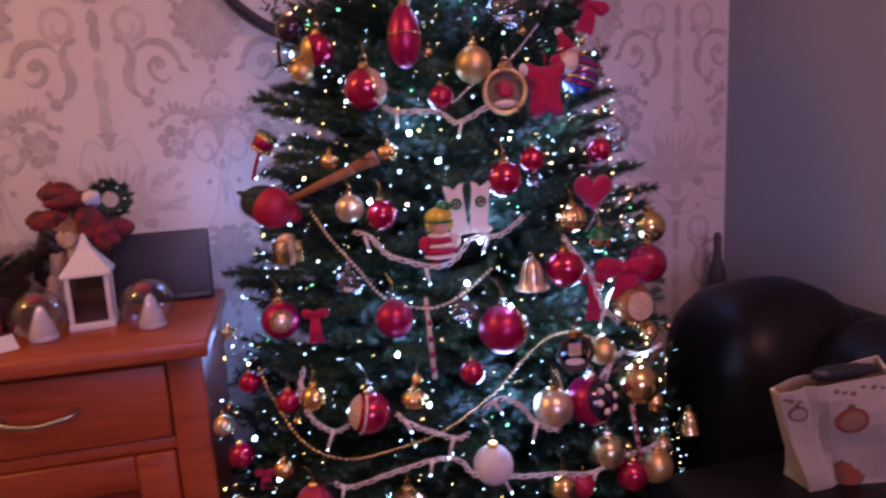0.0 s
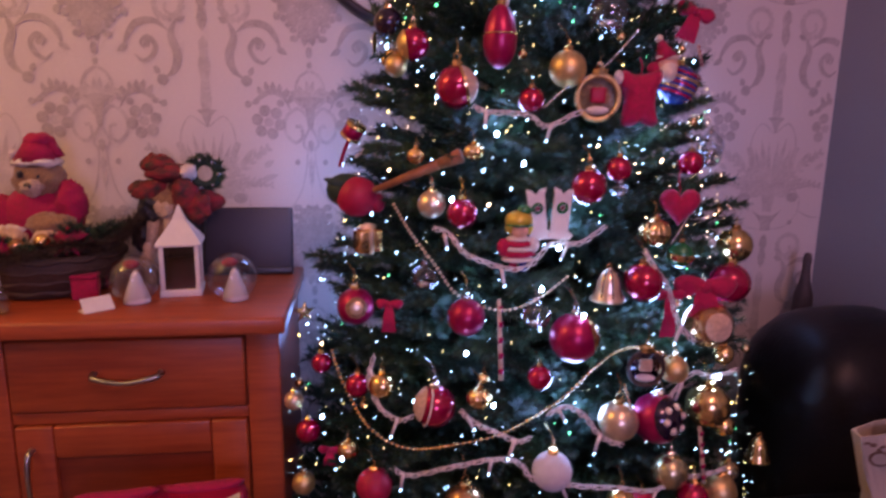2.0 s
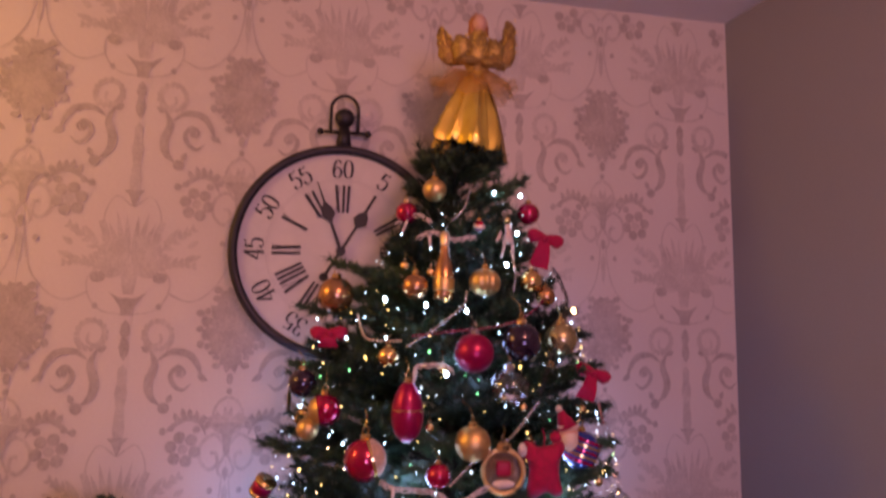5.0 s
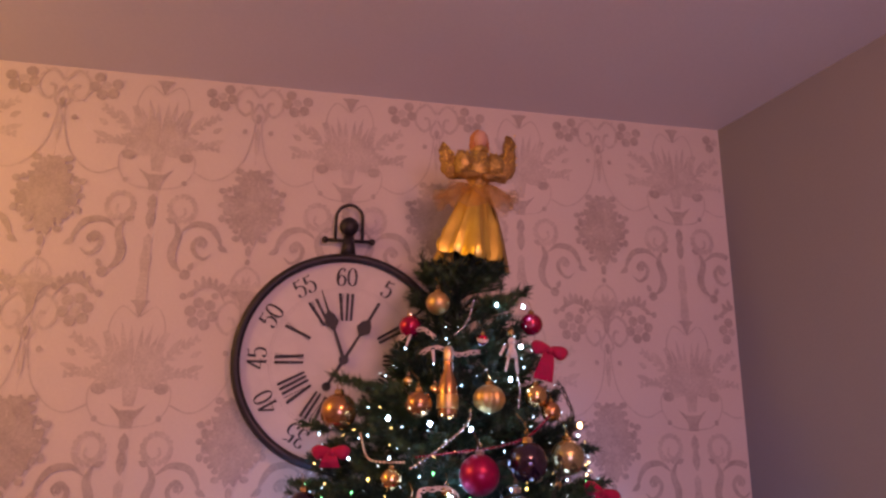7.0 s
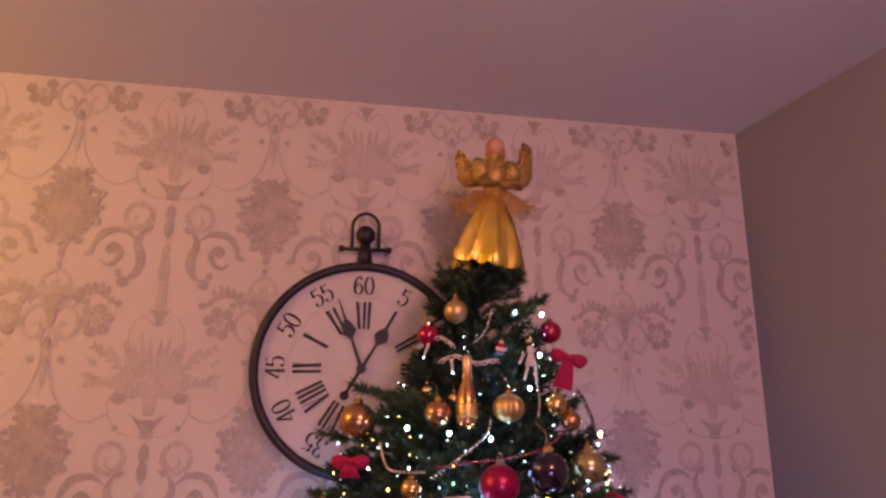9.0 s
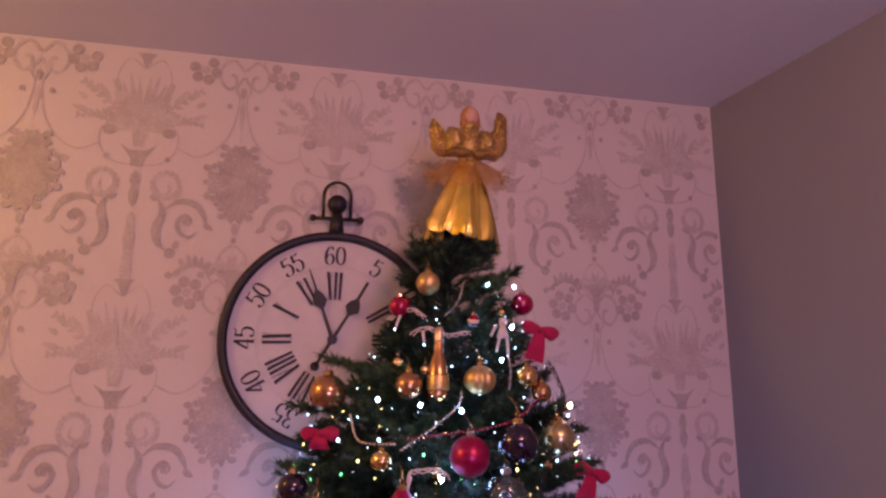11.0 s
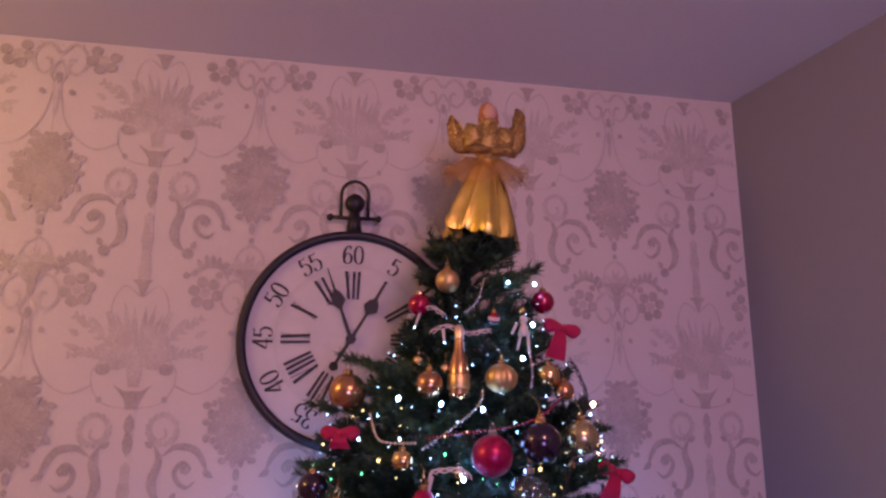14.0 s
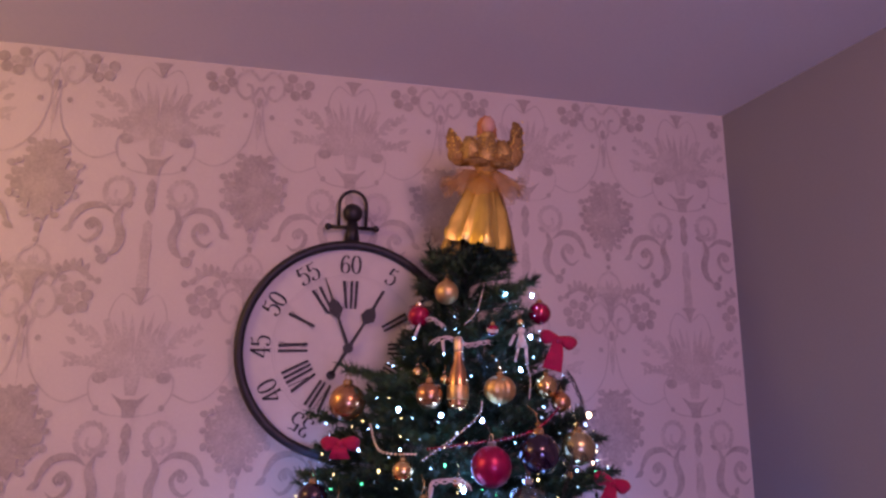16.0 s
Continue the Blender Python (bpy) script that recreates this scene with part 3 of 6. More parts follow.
def figures(text, size):
    """Numbers in a high-contrast old face, drawn with strokes."""
    verts, faces, x0 = [], [], -0.29 * len(text)
    for c in text:
        strokes, dots = FIGURES[c]
        for pts in strokes:
            path = smooth_path([(x, y, 0) for x, y in pts], 6)
            n, k = len(path), len(verts)
            for i, p in enumerate(path):
                d = (path[min(i + 1, n - 1)] - path[max(i - 1, 0)]).normalized()
                w = 0.018 + 0.045 * abs(d.y) ** 1.6
                for e in (1, -1):
                    verts.append(((p.x + x0 - e * d.y * w) * size, (p.y - 0.5 + e * d.x * w) * size, 0.0004))
            faces += [(k + 2 * i, k + 2 * i + 1, k + 2 * i + 3, k + 2 * i + 2) for i in range(n - 1)]
        for x, y in dots:
            k = len(verts)
            verts += [((x + x0 + 0.055 * math.cos(j * math.pi / 5)) * size, (y - 0.5 + 0.055 * math.sin(j * math.pi / 5)) * size, 0.0007) for j in range(10)]
            faces.append(list(range(k, k + 10)))
        x0 += 0.58
    me = bpy.data.meshes.new("figure")
    me.from_pydata(verts, [], faces)
    return me


def roman_numeral(text, height=0.074):
    """Tall strokes, thick and thin, that narrow a little towards the middle of the dial."""
    bm = bmesh.new()
    widths = {"I": 0.0125, "V": 0.021, "X": 0.019}
    total = sum(widths[c] for c in text)
    x = -total / 2

    def bar(xa, xb, w):
        vs = []
        for z in (0.0, 0.0008):
            vs.append([bm.verts.new((q * (1 + 0.18 * y / height), y, z)) for q, y in ((xa - w, -height / 2), (xa + w, -height / 2), (xb + w, height / 2), (xb - w, height / 2))])
        bm.faces.new(vs[1])
        for k in range(4):
            bm.faces.new((vs[0][k], vs[0][(k + 1) % 4], vs[1][(k + 1) % 4], vs[1][k]))

    for c in text:
        w = widths[c]
        m = x + w / 2
        if c == "I":
            bar(m, m, 0.0036)
        elif c == "V":
            bar(m, m - w * 0.30, 0.0040)
            bar(m, m + w * 0.34, 0.0009)
        else:
            bar(m + w * 0.16, m - w * 0.16, 0.0040)
            bar(m - w * 0.30, m + w * 0.30, 0.0006)
        x += w
    me = bpy.data.meshes.new("numeral")
    bm.to_mesh(me)
    bm.free()
    me.materials.append(INK)
    return me


for h, roman in enumerate(("XII", "I", "II", "III", "IIII", "V", "VI", "VII", "VIII", "IX", "X", "XI")):
    a = -h * 30
    me = roman_numeral(roman)
    shared("numeral", me, clock, pose(0, FACE - 0.002, 0) @ pose(0, 0, 0, 0, -a, 0) @ pose(0, 0, 0.141, 90, 0, 0))
    me = figures(str(h * 5 or 60), 0.050)
    me.materials.append(INK)
    shared("minute_number", me, clock, pose(0, FACE - 0.002, 0) @ pose(0, 0, 0, 0, -a, 0) @ pose(0, 0, 0.223, 90, 0, 0))


def hand(length, width, tail, lift):
    bm = bmesh.new()
    prof = ((-tail, 0.004), (0.0, 0.005), (length * 0.42, 0.0035), (length * 0.52, width), (length * 0.62, width * 0.75), (length * 0.70, 0.0032), (length, 0.001))
    for y in (lift, lift - 0.002):
        left = [bm.verts.new((-w, y, z)) for z, w in prof]
        right = [bm.verts.new((w, y, z)) for z, w in prof]
        for k in range(len(prof) - 1):
            bm.faces.new((left[k], right[k], right[k + 1], left[k + 1]))
    cone(bm, (0, lift + 0.004, 0), (0, lift - 0.004, 0), 0.013, 0.012, seg=20)
    if tail:
        cone(bm, (0, lift, -tail), (0, lift - 0.002, -tail), 0.012, 0.012, seg=20)
    return bm


ob = part("minute_hand", hand(0.196, 0.0185, 0.0, FACE - 0.008), INK, clock, "", False)
ob.matrix_basis = pose(0, 0, 0, 0, -20, 0)
ob = part("hour_hand", hand(0.177, 0.020, 0.082, FACE - 0.013), INK, clock, "", False)
ob.matrix_basis = pose(0, 0, 0, 0, 31, 0)
bm = bmesh.new()
cone(bm, (0, -0.03, CR - 0.006), (0, -0.03, CR + 0.056), 0.022, 0.014, seg=20)
ball(bm, (0, -0.03, CR + 0.083), (0.027, 0.022, 0.027), u=20, v=14)
part("crown", bm, IRON, clock)
bm = bmesh.new()
cone(bm, (-0.062, -0.03, CR + 0.042), (0.062, -0.03, CR + 0.042), 0.0055, 0.0055, seg=10)
for s in (-1, 1):
    ball(bm, (s * 0.065, -0.03, CR + 0.042), 0.0095, u=12, v=8)
part("crossbar", bm, IRON, clock)
bm = bmesh.new()
arch = [Vector((-0.037, -0.03, CR + 0.042)), Vector((-0.037, -0.03, CR + 0.098))]
arch += [Vector((-0.037 * math.cos(t), -0.03, CR + 0.106 + 0.040 * math.sin(t))) for t in np.linspace(0, math.pi, 14)]
arch += [Vector((0.037, -0.03, CR + 0.098)), Vector((0.037, -0.03, CR + 0.042))]
tube(bm, arch, 0.0045, 8)
part("bow", bm, IRON, clock, "arched wire bow over the crown")

# ---- sideboard ----
SX0, SX1, SF, ST = -2.15, -0.752, 1.565, 0.72
side = thing("sideboard", (-1.4, 1.78, 0), "orange oak sideboard with drawers over panelled doors", "sideboard")


def rel(bm, dx=-1.4, dy=1.78):
    bmesh.ops.translate(bm, verts=bm.verts, vec=(-dx, -dy, 0))
    return bm


part("top", rel(box(bmesh.new(), SX0 - 0.02, SX1 + 0.006, SF - 0.045, 1.985, ST - 0.036, ST, 0.007)), OAK, side)
bm = bmesh.new()
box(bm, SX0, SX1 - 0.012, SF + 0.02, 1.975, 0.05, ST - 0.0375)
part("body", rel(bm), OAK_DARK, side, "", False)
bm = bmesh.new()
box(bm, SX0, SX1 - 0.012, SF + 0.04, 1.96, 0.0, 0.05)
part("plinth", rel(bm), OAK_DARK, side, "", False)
for x0, x1 in ((-0.832, SX1 - 0.012), (-1.345, -1.305), (-1.86, -1.82), (SX0, SX0 + 0.05)):
    part("stile", rel(box(bmesh.new(), x0, x1, SF + 0.0, SF + 0.022, 0.05, ST - 0.0385, 0.003)), OAK, side)
for x0, x1 in ((-1.304, -0.833), (-1.819, -1.346)):
    part("rail", rel(box(bmesh.new(), x0, x1, SF + 0.004, SF + 0.022, 0.487, 0.512, 0.002)), OAK, side)
    drawer = part("drawer", rel(box(bmesh.new(), x0 + 0.003, x1 - 0.003, SF - 0.004, SF + 0.02, 0.515, 0.668, 0.005)), OAK, side)
    c = (x0 + x1) / 2
    bm = bmesh.new()
    path = smooth_path([(c - 0.066, SF - 0.006, 0.597), (c - 0.058, SF - 0.026, 0.594), (c, SF - 0.034, 0.586), (c + 0.058, SF - 0.026, 0.594), (c + 0.066, SF - 0.006, 0.597)], 6)
    tube(bm, path, lambda t: 0.0045 + 0.003 * abs(2 * t - 1), 8)
    part("handle", rel(bm), STEEL, drawer, "bowed brushed steel handle")
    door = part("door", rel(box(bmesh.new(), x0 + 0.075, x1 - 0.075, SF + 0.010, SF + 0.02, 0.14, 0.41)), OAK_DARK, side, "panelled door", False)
    for a, b, lo, hi in ((x0 + 0.003, x0 + 0.078, 0.06, 0.484), (x1 - 0.078, x1 - 0.003, 0.06, 0.484)):
        part("door_stile", rel(box(bmesh.new(), a, b, SF - 0.004, SF + 0.021, lo, hi, 0.005)), OAK, door)
    for lo, hi in ((0.06, 0.138), (0.412, 0.484)):
        part("door_rail", rel(box(bmesh.new(), x0 + 0.0785, x1 - 0.0785, SF - 0.0035, SF + 0.021, lo, hi, 0.005)), OAK, door)
    hx = x0 + 0.035 if x0 > -1.5 else x1 - 0.035
    bm = bmesh.new()
    path = smooth_path([(hx, SF - 0.006, 0.435), (hx, SF - 0.026, 0.428), (hx, SF - 0.034, 0.375), (hx, SF - 0.026, 0.322), (hx, SF - 0.006, 0.315)], 6)
    tube(bm, path, lambda t: 0.0045 + 0.003 * abs(2 * t - 1), 8)
    part("handle", rel(bm), STEEL, door, "bowed brushed steel handle")

# ---- sofa ----
sofa = thing("leather_sofa", (0.55, 0.9, 0), "overstuffed black leather sofa against the grey wall", "sofa")


def cushion(x0, x1, y0, y1, z0, z1, bevel, puff=0.0):
    bm = box(bmesh.new(), x0, x1, y0, y1, z0, z1, bevel, seg=5)
    bmesh.ops.subdivide_edges(bm, edges=[e for e in bm.edges if e.calc_length() > 0.12], cuts=4, use_grid_fill=True)
    cx, cy = (x0 + x1) / 2, (y0 + y1) / 2
    for v in bm.verts:
        u, w = (v.co.x - cx) / (x1 - x0) * 2, (v.co.y - cy) / (y1 - y0) * 2
        if v.co.z > (z0 + z1) / 2:
            v.co.z += puff * (1 - u * u) * (1 - w * w) + 0.006 * noise.noise(v.co * 9)
    return rel(bm, 0.55, 0.9)


part("back_frame", cushion(0.64, 0.80, -0.45, 1.62, 0.06, 0.62, 0.07, 0.01), LEATHER, sofa)
part("base", cushion(0.12, 0.63, -0.45, 1.40, 0.06, 0.24, 0.03), LEATHER, sofa)
for y0, y1 in ((0.46, 1.36), (-0.42, 0.44)):
    part("seat_cushion", cushion(0.08, 0.60, y0, y1, 0.23, 0.38, 0.05, 0.03), LEATHER, sofa)
    part("back_cushion", cushion(0.50, 0.80, y0, y1 + 0.07, 0.36, 0.64, 0.12, 0.03), LEATHER, sofa)
part("arm", cushion(0.34, 0.755, 1.37, 1.76, 0.06, 0.635, 0.13, 0.06), LEATHER, sofa)
part("arm", cushion(0.12, 0.74, -0.70, -0.46, 0.06, 0.56, 0.10, 0.04), LEATHER, sofa)


# ---- ornaments on the tree ----
SPHERE = {}


def sphere_mesh(material, kind="round"):
    key = (material.name, kind)
    if key not in SPHERE:
        bm = bmesh.new()
        if kind == "round":
            ball(bm, (0, 0, 0), 1, u=28, v=18)
        elif kind == "ribbed":
            lathe(bm, [(max(0.02, math.sin(t)) * 1.0, -math.cos(t) * 0.92) for t in np.linspace(0.05, math.pi - 0.05, 16)], seg=48, ripple=lambda a, z: 1 + 0.06 * math.cos(12 * a))
        elif kind == "egg":
            lathe(bm, [(max(0.01, math.sin(t)) * (1.0 + 0.12 * math.cos(t)), -math.cos(t) * 1.85) for t in np.linspace(0.03, math.pi - 0.03, 20)], seg=28)
        me = bpy.data.meshes.new("ball")
        bm.to_mesh(me)
        bm.free()
        for p in me.polygons:
            p.use_smooth = True
        me.materials.append(material)
        SPHERE[key] = me
    return SPHERE[key]


CAPS = {}


def cap_mesh(material):
    if material.name not in CAPS:
        bm = bmesh.new()
        lathe(bm, [(0.008, -0.003), (0.0085, 0.004), (0.006, 0.0065), (0.001, 0.007)], seg=14, ripple=lambda a, z: 1 + 0.06 * math.cos(7 * a))
        me = bpy.data.meshes.new("cap")
        bm.to_mesh(me)
        me.materials.append(material)
        bm.free()
        bm = bmesh.new()
        tube(bm, [Vector((0.005 * math.cos(a), 0, 0.011 + 0.006 * math.sin(a))) for a in np.linspace(0, 2 * math.pi, 12, endpoint=False)], 0.0008, 5, closed=True)
        tube(bm, [Vector((0, 0, 0.016)), Vector((0.003, 0.006, 0.03)), Vector((0.002, 0.02, 0.042))], 0.0006, 4)
        lo = bpy.data.meshes.new("hanger")
        bm.to_mesh(lo)
        lo.materials.append(material)
        bm.free()
        CAPS[material.name] = (me, lo)
    return CAPS[material.name]


def bauble(x, y, z, r, material=None, label="", kind="round", cap=None, lean=0):
    material = material or RED
    ob = thing("bauble", (x, y, z), label or "round glossy red bauble hanging on the tree", "bauble", "baubles on the tree")
    ob.rotation_euler = (0, radians(lean), radians(17 * (x * 100 % 7)))
    tall = 1.85 if kind == "egg" else 0.92 if kind == "ribbed" else 1.0
    shared("ball", sphere_mesh(material, kind), ob, Matrix.Diagonal((r, r, r, 1)))
    c, loop = cap_mesh(cap or GOLD)
    k = min(1.3, max(0.6, r / 0.032))
    m = Matrix.Translation((0, 0, r * tall)) @ Matrix.Diagonal((k, k, k, 1))
    shared("hanger", loop, shared("cap", c, ob, m))
    return ob


def band(ob, r, tilt, wide, material, label, half=False, out=1.012, turn=0):
    """A painted or glued band round a bauble; half: a skullcap on one side."""
    bm = bmesh.new()
    rows = []
    angles = np.linspace(-wide, wide, 5) if not half else np.linspace(wide, math.pi / 2 - 0.02, 8)
    for t in angles:
        rows.append([bm.verts.new((out * r * math.cos(t) * math.cos(a), out * r * math.cos(t) * math.sin(a), out * r * math.sin(t))) for a in np.linspace(0, 2 * math.pi, 32, endpoint=False)])
    for p, q in zip(rows, rows[1:]):
        for k in range(32):
            bm.faces.new((p[k], p[(k + 1) % 32], q[(k + 1) % 32], q[k]))
    if half:
        bm.faces.new(rows[-1])
    b = part("band", bm, material, ob, label)
    b.matrix_basis = pose(0, 0, 0, tilt, turn, -math.degrees(ob.rotation_euler.z))
    return b


RED_L = "round glossy red bauble hanging on the tree"
SMALL_RED_L = "small glossy red bauble hanging on the tree"
GOLD_L = "round gold bauble hanging on the tree"

# glossy red ones, from the top down
bauble(-0.328, 1.589, 1.662, 0.024, RED, SMALL_RED_L)
bauble(-0.030, 1.654, 1.684, 0.027, RED, SMALL_RED_L)
bauble(-0.214, 1.430, 1.369, 0.038, RED_DEEP, "satin red bauble with silver cap on the tree", cap=SILVER)
b = bauble(-0.490, 1.517, 1.255, 0.031, RED, "red bauble with a gold side on the tree")
band(b, 0.031, 0, 0.45, GOLD_MATTE, "gold side", half=True, turn=-100)
b = bauble(-0.416, 1.439, 1.174, 0.039, RED, "red bauble with a cream beaded side on the tree")
band(b, 0.039, 0, 0.35, PLUSH_PALE, "beige beaded side", half=True, turn=75)
band(b, 0.039, 0, 0.06, GOLD, "", out=1.03, turn=75).location = (0.012, 0, 0.003)
b = bauble(-0.342, 1.421, 1.262, 0.030, RED_DEEP, "egg-shaped red bauble with a gold line", "egg")
bm = bmesh.new()
tube(bm, [Vector((0.0305 * math.cos(a), 0.0305 * math.sin(a), 0.004)) for a in np.linspace(0, 2 * math.pi, 32, endpoint=False)], 0.0012, 5, closed=True)
part("gold_line", bm, GOLD, b)
bauble(-0.288, 1.391, 1.152, 0.023, RED, SMALL_RED_L)
bauble(-0.188, 1.351, 1.002, 0.032, RED, RED_L)
bauble(-0.129, 1.364, 1.033, 0.023, RED, SMALL_RED_L)
bauble(-0.410, 1.382, 0.951, 0.028, RED, RED_L)
b = bauble(-0.603, 1.460, 0.759, 0.036, RED_DEEP, "red bauble with a painted gold medallion")
band(b, 0.036, 80, 0.98, PLUSH, "brown and gold medallion", half=True, turn=20)
band(b, 0.0365, 80, 1.22, GOLD_PALE, "", half=True, turn=20)
bauble(-0.406, 1.336, 0.771, 0.034, RED_DEEP, "satin red bauble hanging on the tree", cap=SILVER)
b = bauble(-0.218, 1.296, 0.741, 0.044, RED_DEEP, "large satin red bauble with clear side", cap=SILVER)
band(b, 0.044, 0, 0.55, COPPER, "brown side", half=True, turn=80)
bauble(-0.085, 1.326, 0.832, 0.036, RED, RED_L)
bauble(0.133, 1.410, 0.805, 0.040, RED, RED_L)
bauble(-0.673, 1.500, 0.630, 0.021, RED, SMALL_RED_L)
bauble(-0.601, 1.414, 0.615, 0.023, RED, SMALL_RED_L)
bauble(-0.704, 1.507, 0.480, 0.025, RED, SMALL_RED_L)
bauble(-0.282, 1.284, 0.673, 0.022, RED, SMALL_RED_L)
b = bauble(-0.462, 1.324, 0.608, 0.038, RED, "red bauble with a cream band on the tree", cap=SILVER)
band(b, 0.038, 0, 0.62, PLUSH_PALE, "frosted beige side", half=True, turn=-76)
band(b, 0.0335, 0, 0.05, CREAM, "", turn=-76, out=1.0).location = (-0.021, 0, 0.005)
b = bauble(-0.058, 1.283, 0.587, 0.046, RED_DEEP, "large red bauble with a dark glass window", cap=SILVER)
band(b, 0.046, 58, 0.62, DARK, "dark window", half=True, turn=52)
for k in range(6):
    p = pose(0, 0, 0, 58, 52, 0) @ pose(0, 0, 0, 0, 0, 60 * k) @ Vector((0.021, 0, 0.0395))
    ob = part("painted_patch", ball(bmesh.new(), p, (0.007, 0.007, 0.007), u=10, v=6), CREAM, b)
    ob.matrix_basis = pose(0, 0, 0, 0, 0, -math.degrees(b.rotation_euler.z))
bauble(-0.571, 1.358, 0.436, 0.034, RED_MATTE, "matte red bauble hanging on the tree")
bauble(-0.088, 1.257, 0.436, 0.023, RED_MATTE, "small matte red bauble on the tree")
bauble(0.032, 1.415, 1.041, 0.024, RED, SMALL_RED_L)
bauble(-0.092, 1.456, 1.176, 0.024, RED_DEEP, SMALL_RED_L)
# gold ones
bauble(-0.268, 1.582, 1.714, 0.026, GOLD_MATTE, GOLD_L)
bauble(-0.070, 1.519, 1.516, 0.024, GOLD, GOLD_L)
bauble(-0.036, 1.522, 1.485, 0.021, COPPER, "small copper bauble on the tree")
bauble(-0.178, 1.489, 1.509, 0.031, GOLD_MATTE, "ribbed gold bauble like a pumpkin", "ribbed")
bauble(-0.319, 1.505, 1.497, 0.027, COPPER, "copper bauble hanging on the tree")
bauble(-0.472, 1.600, 1.481, 0.038, COPPER, "large copper bauble hanging on the tree")
bauble(-0.017, 1.485, 1.396, 0.034, OLIVE, "olive gold bauble hanging on the tree")
bauble(-0.375, 1.465, 1.360, 0.020, GOLD, "small gold bauble on the tree")
bauble(-0.224, 1.394, 1.207, 0.033, GOLD_MATTE, GOLD_L)
bauble(-0.521, 1.534, 1.216, 0.022, GOLD_MATTE, "small gold bauble on the tree")
bauble(0.174, 1.474, 0.869, 0.036, GOLD, GOLD_L)
bauble(-0.023, 1.303, 0.672, 0.026, GOLD_MATTE, "small gold bauble on the tree")
bauble(0.059, 1.320, 0.590, 0.042, GOLD, "large gold bauble hanging on the tree")
bauble(-0.137, 1.270, 0.591, 0.036, GOLD_PALE, "large pale gold pearl bauble on the tree")
bauble(-0.029, 1.275, 0.484, 0.034, OLIVE, "large olive gold bauble on the tree", cap=SILVER)
bauble(-0.555, 1.381, 0.627, 0.025, GOLD, "small gold bauble on the tree")
bauble(-0.388, 1.399, 1.060, 0.018, GOLD, "tiny gold bauble on the tree", "ribbed")
bauble(-0.411, 1.279, 0.437, 0.038, COPPER, "copper bauble hanging on the tree")
bauble(-0.130, 1.251, 0.442, 0.027, GOLD, "small gold bauble on the tree")
bauble(0.084, 1.294, 0.426, 0.034, GOLD_MATTE, GOLD_L)
bauble(-0.058, 1.352, 0.919, 0.028, GOLD, "ribbed gold bauble hanging on the tree", "ribbed")
bauble(-0.462, 1.410, 0.964, 0.026, GOLD_PALE, "pale gold pearl bauble on the tree")
bauble(-0.385, 1.299, 0.632, 0.022, GOLD, "small ribbed gold bauble on the tree", "ribbed")
bauble(-0.488, 1.452, 1.049, 0.016, GOLD, "tiny gold bauble on the tree", "ribbed")
bauble(-0.715, 1.491, 0.371, 0.024, GOLD_MATTE, "small gold bauble on the tree")
bauble(0.106, 1.337, 0.538, 0.021, GOLD, "small gold bauble on the tree")
bauble(0.097, 1.347, 0.681, 0.020, GOLD, "small gold bauble on the tree")
bauble(-0.620, 1.406, 0.487, 0.020, GOLD, "small gold bauble on the tree", "ribbed")
bauble(0.117, 1.326, 0.448, 0.022, OLIVE, "small olive gold bauble on the tree")
bauble(-0.733, 1.524, 0.540, 0.020, GOLD_PALE, "small pale gold bauble on the tree")
bauble(-0.306, 1.238, 0.298, 0.034, GOLD_MATTE, GOLD_L)
bauble(0.016, 1.265, 0.433, 0.03, RED, RED_L)
bauble(-0.523, 1.320, 0.271, 0.034, RED, RED_L)
# others
bauble(-0.258, 1.259, 0.506, 0.0355, WHITE_GLITTER, "white glittered bauble hanging on the tree")
bauble(-0.534, 1.579, 1.300, 0.029, DARK, "dark purple bauble hanging on the tree")
b = bauble(-0.114, 1.447, 1.390, 0.039, DARK, "dark glass bauble with a gilt edge")
band(b, 0.039, 0, 0.10, GOLD_PALE, "gilt edge", turn=72).location = (0.016, 0, 0)
b = bauble(0.000, 1.360, 0.875, 0.025, GREEN, "small green and gold bauble on the tree")
band(b, 0.025, 10, 0.25, GOLD, "gold band")
for x, y, z, r in ((-0.148, 1.415, 1.305, 0.037), (-0.286, 1.309, 0.781, 0.027), (-0.475, 1.384, 0.834, 0.025), (0.096, 1.465, 1.071, 0.026), (-0.127, 1.359, 0.996, 0.015), (0.086, 1.452, 1.054, 0.026)):
    b = bauble(x, y, z, r, GLASS, "clear glass bauble hanging on the tree", cap=SILVER)
    part("glitter_filling", ball(bmesh.new(), (0, 0, -0.5 * r), (0.6 * r, 0.6 * r, 0.32 * r), u=10, v=6), SILVER, b, "silver glitter filling")
b = bauble(0.064, 1.354, 0.739, 0.046, COPPER, "pinkish brown bauble with a painted snow scene")
band(b, 0.046, 80, 0.95, PLUSH_PALE, "painted snow", half=True, turn=10)
b = bauble(0.002, 1.433, 1.185, 0.037, BLUE, "striped blue, red and gold bauble on the tree")
for k in range(5):
    band(b, 0.037, 0, 0.06, GOLD if k % 2 else RED, "gold stripe" if k % 2 else "red stripe", turn=20).location = (0.004 * (k - 2), 0, 0.009 * (k - 2))
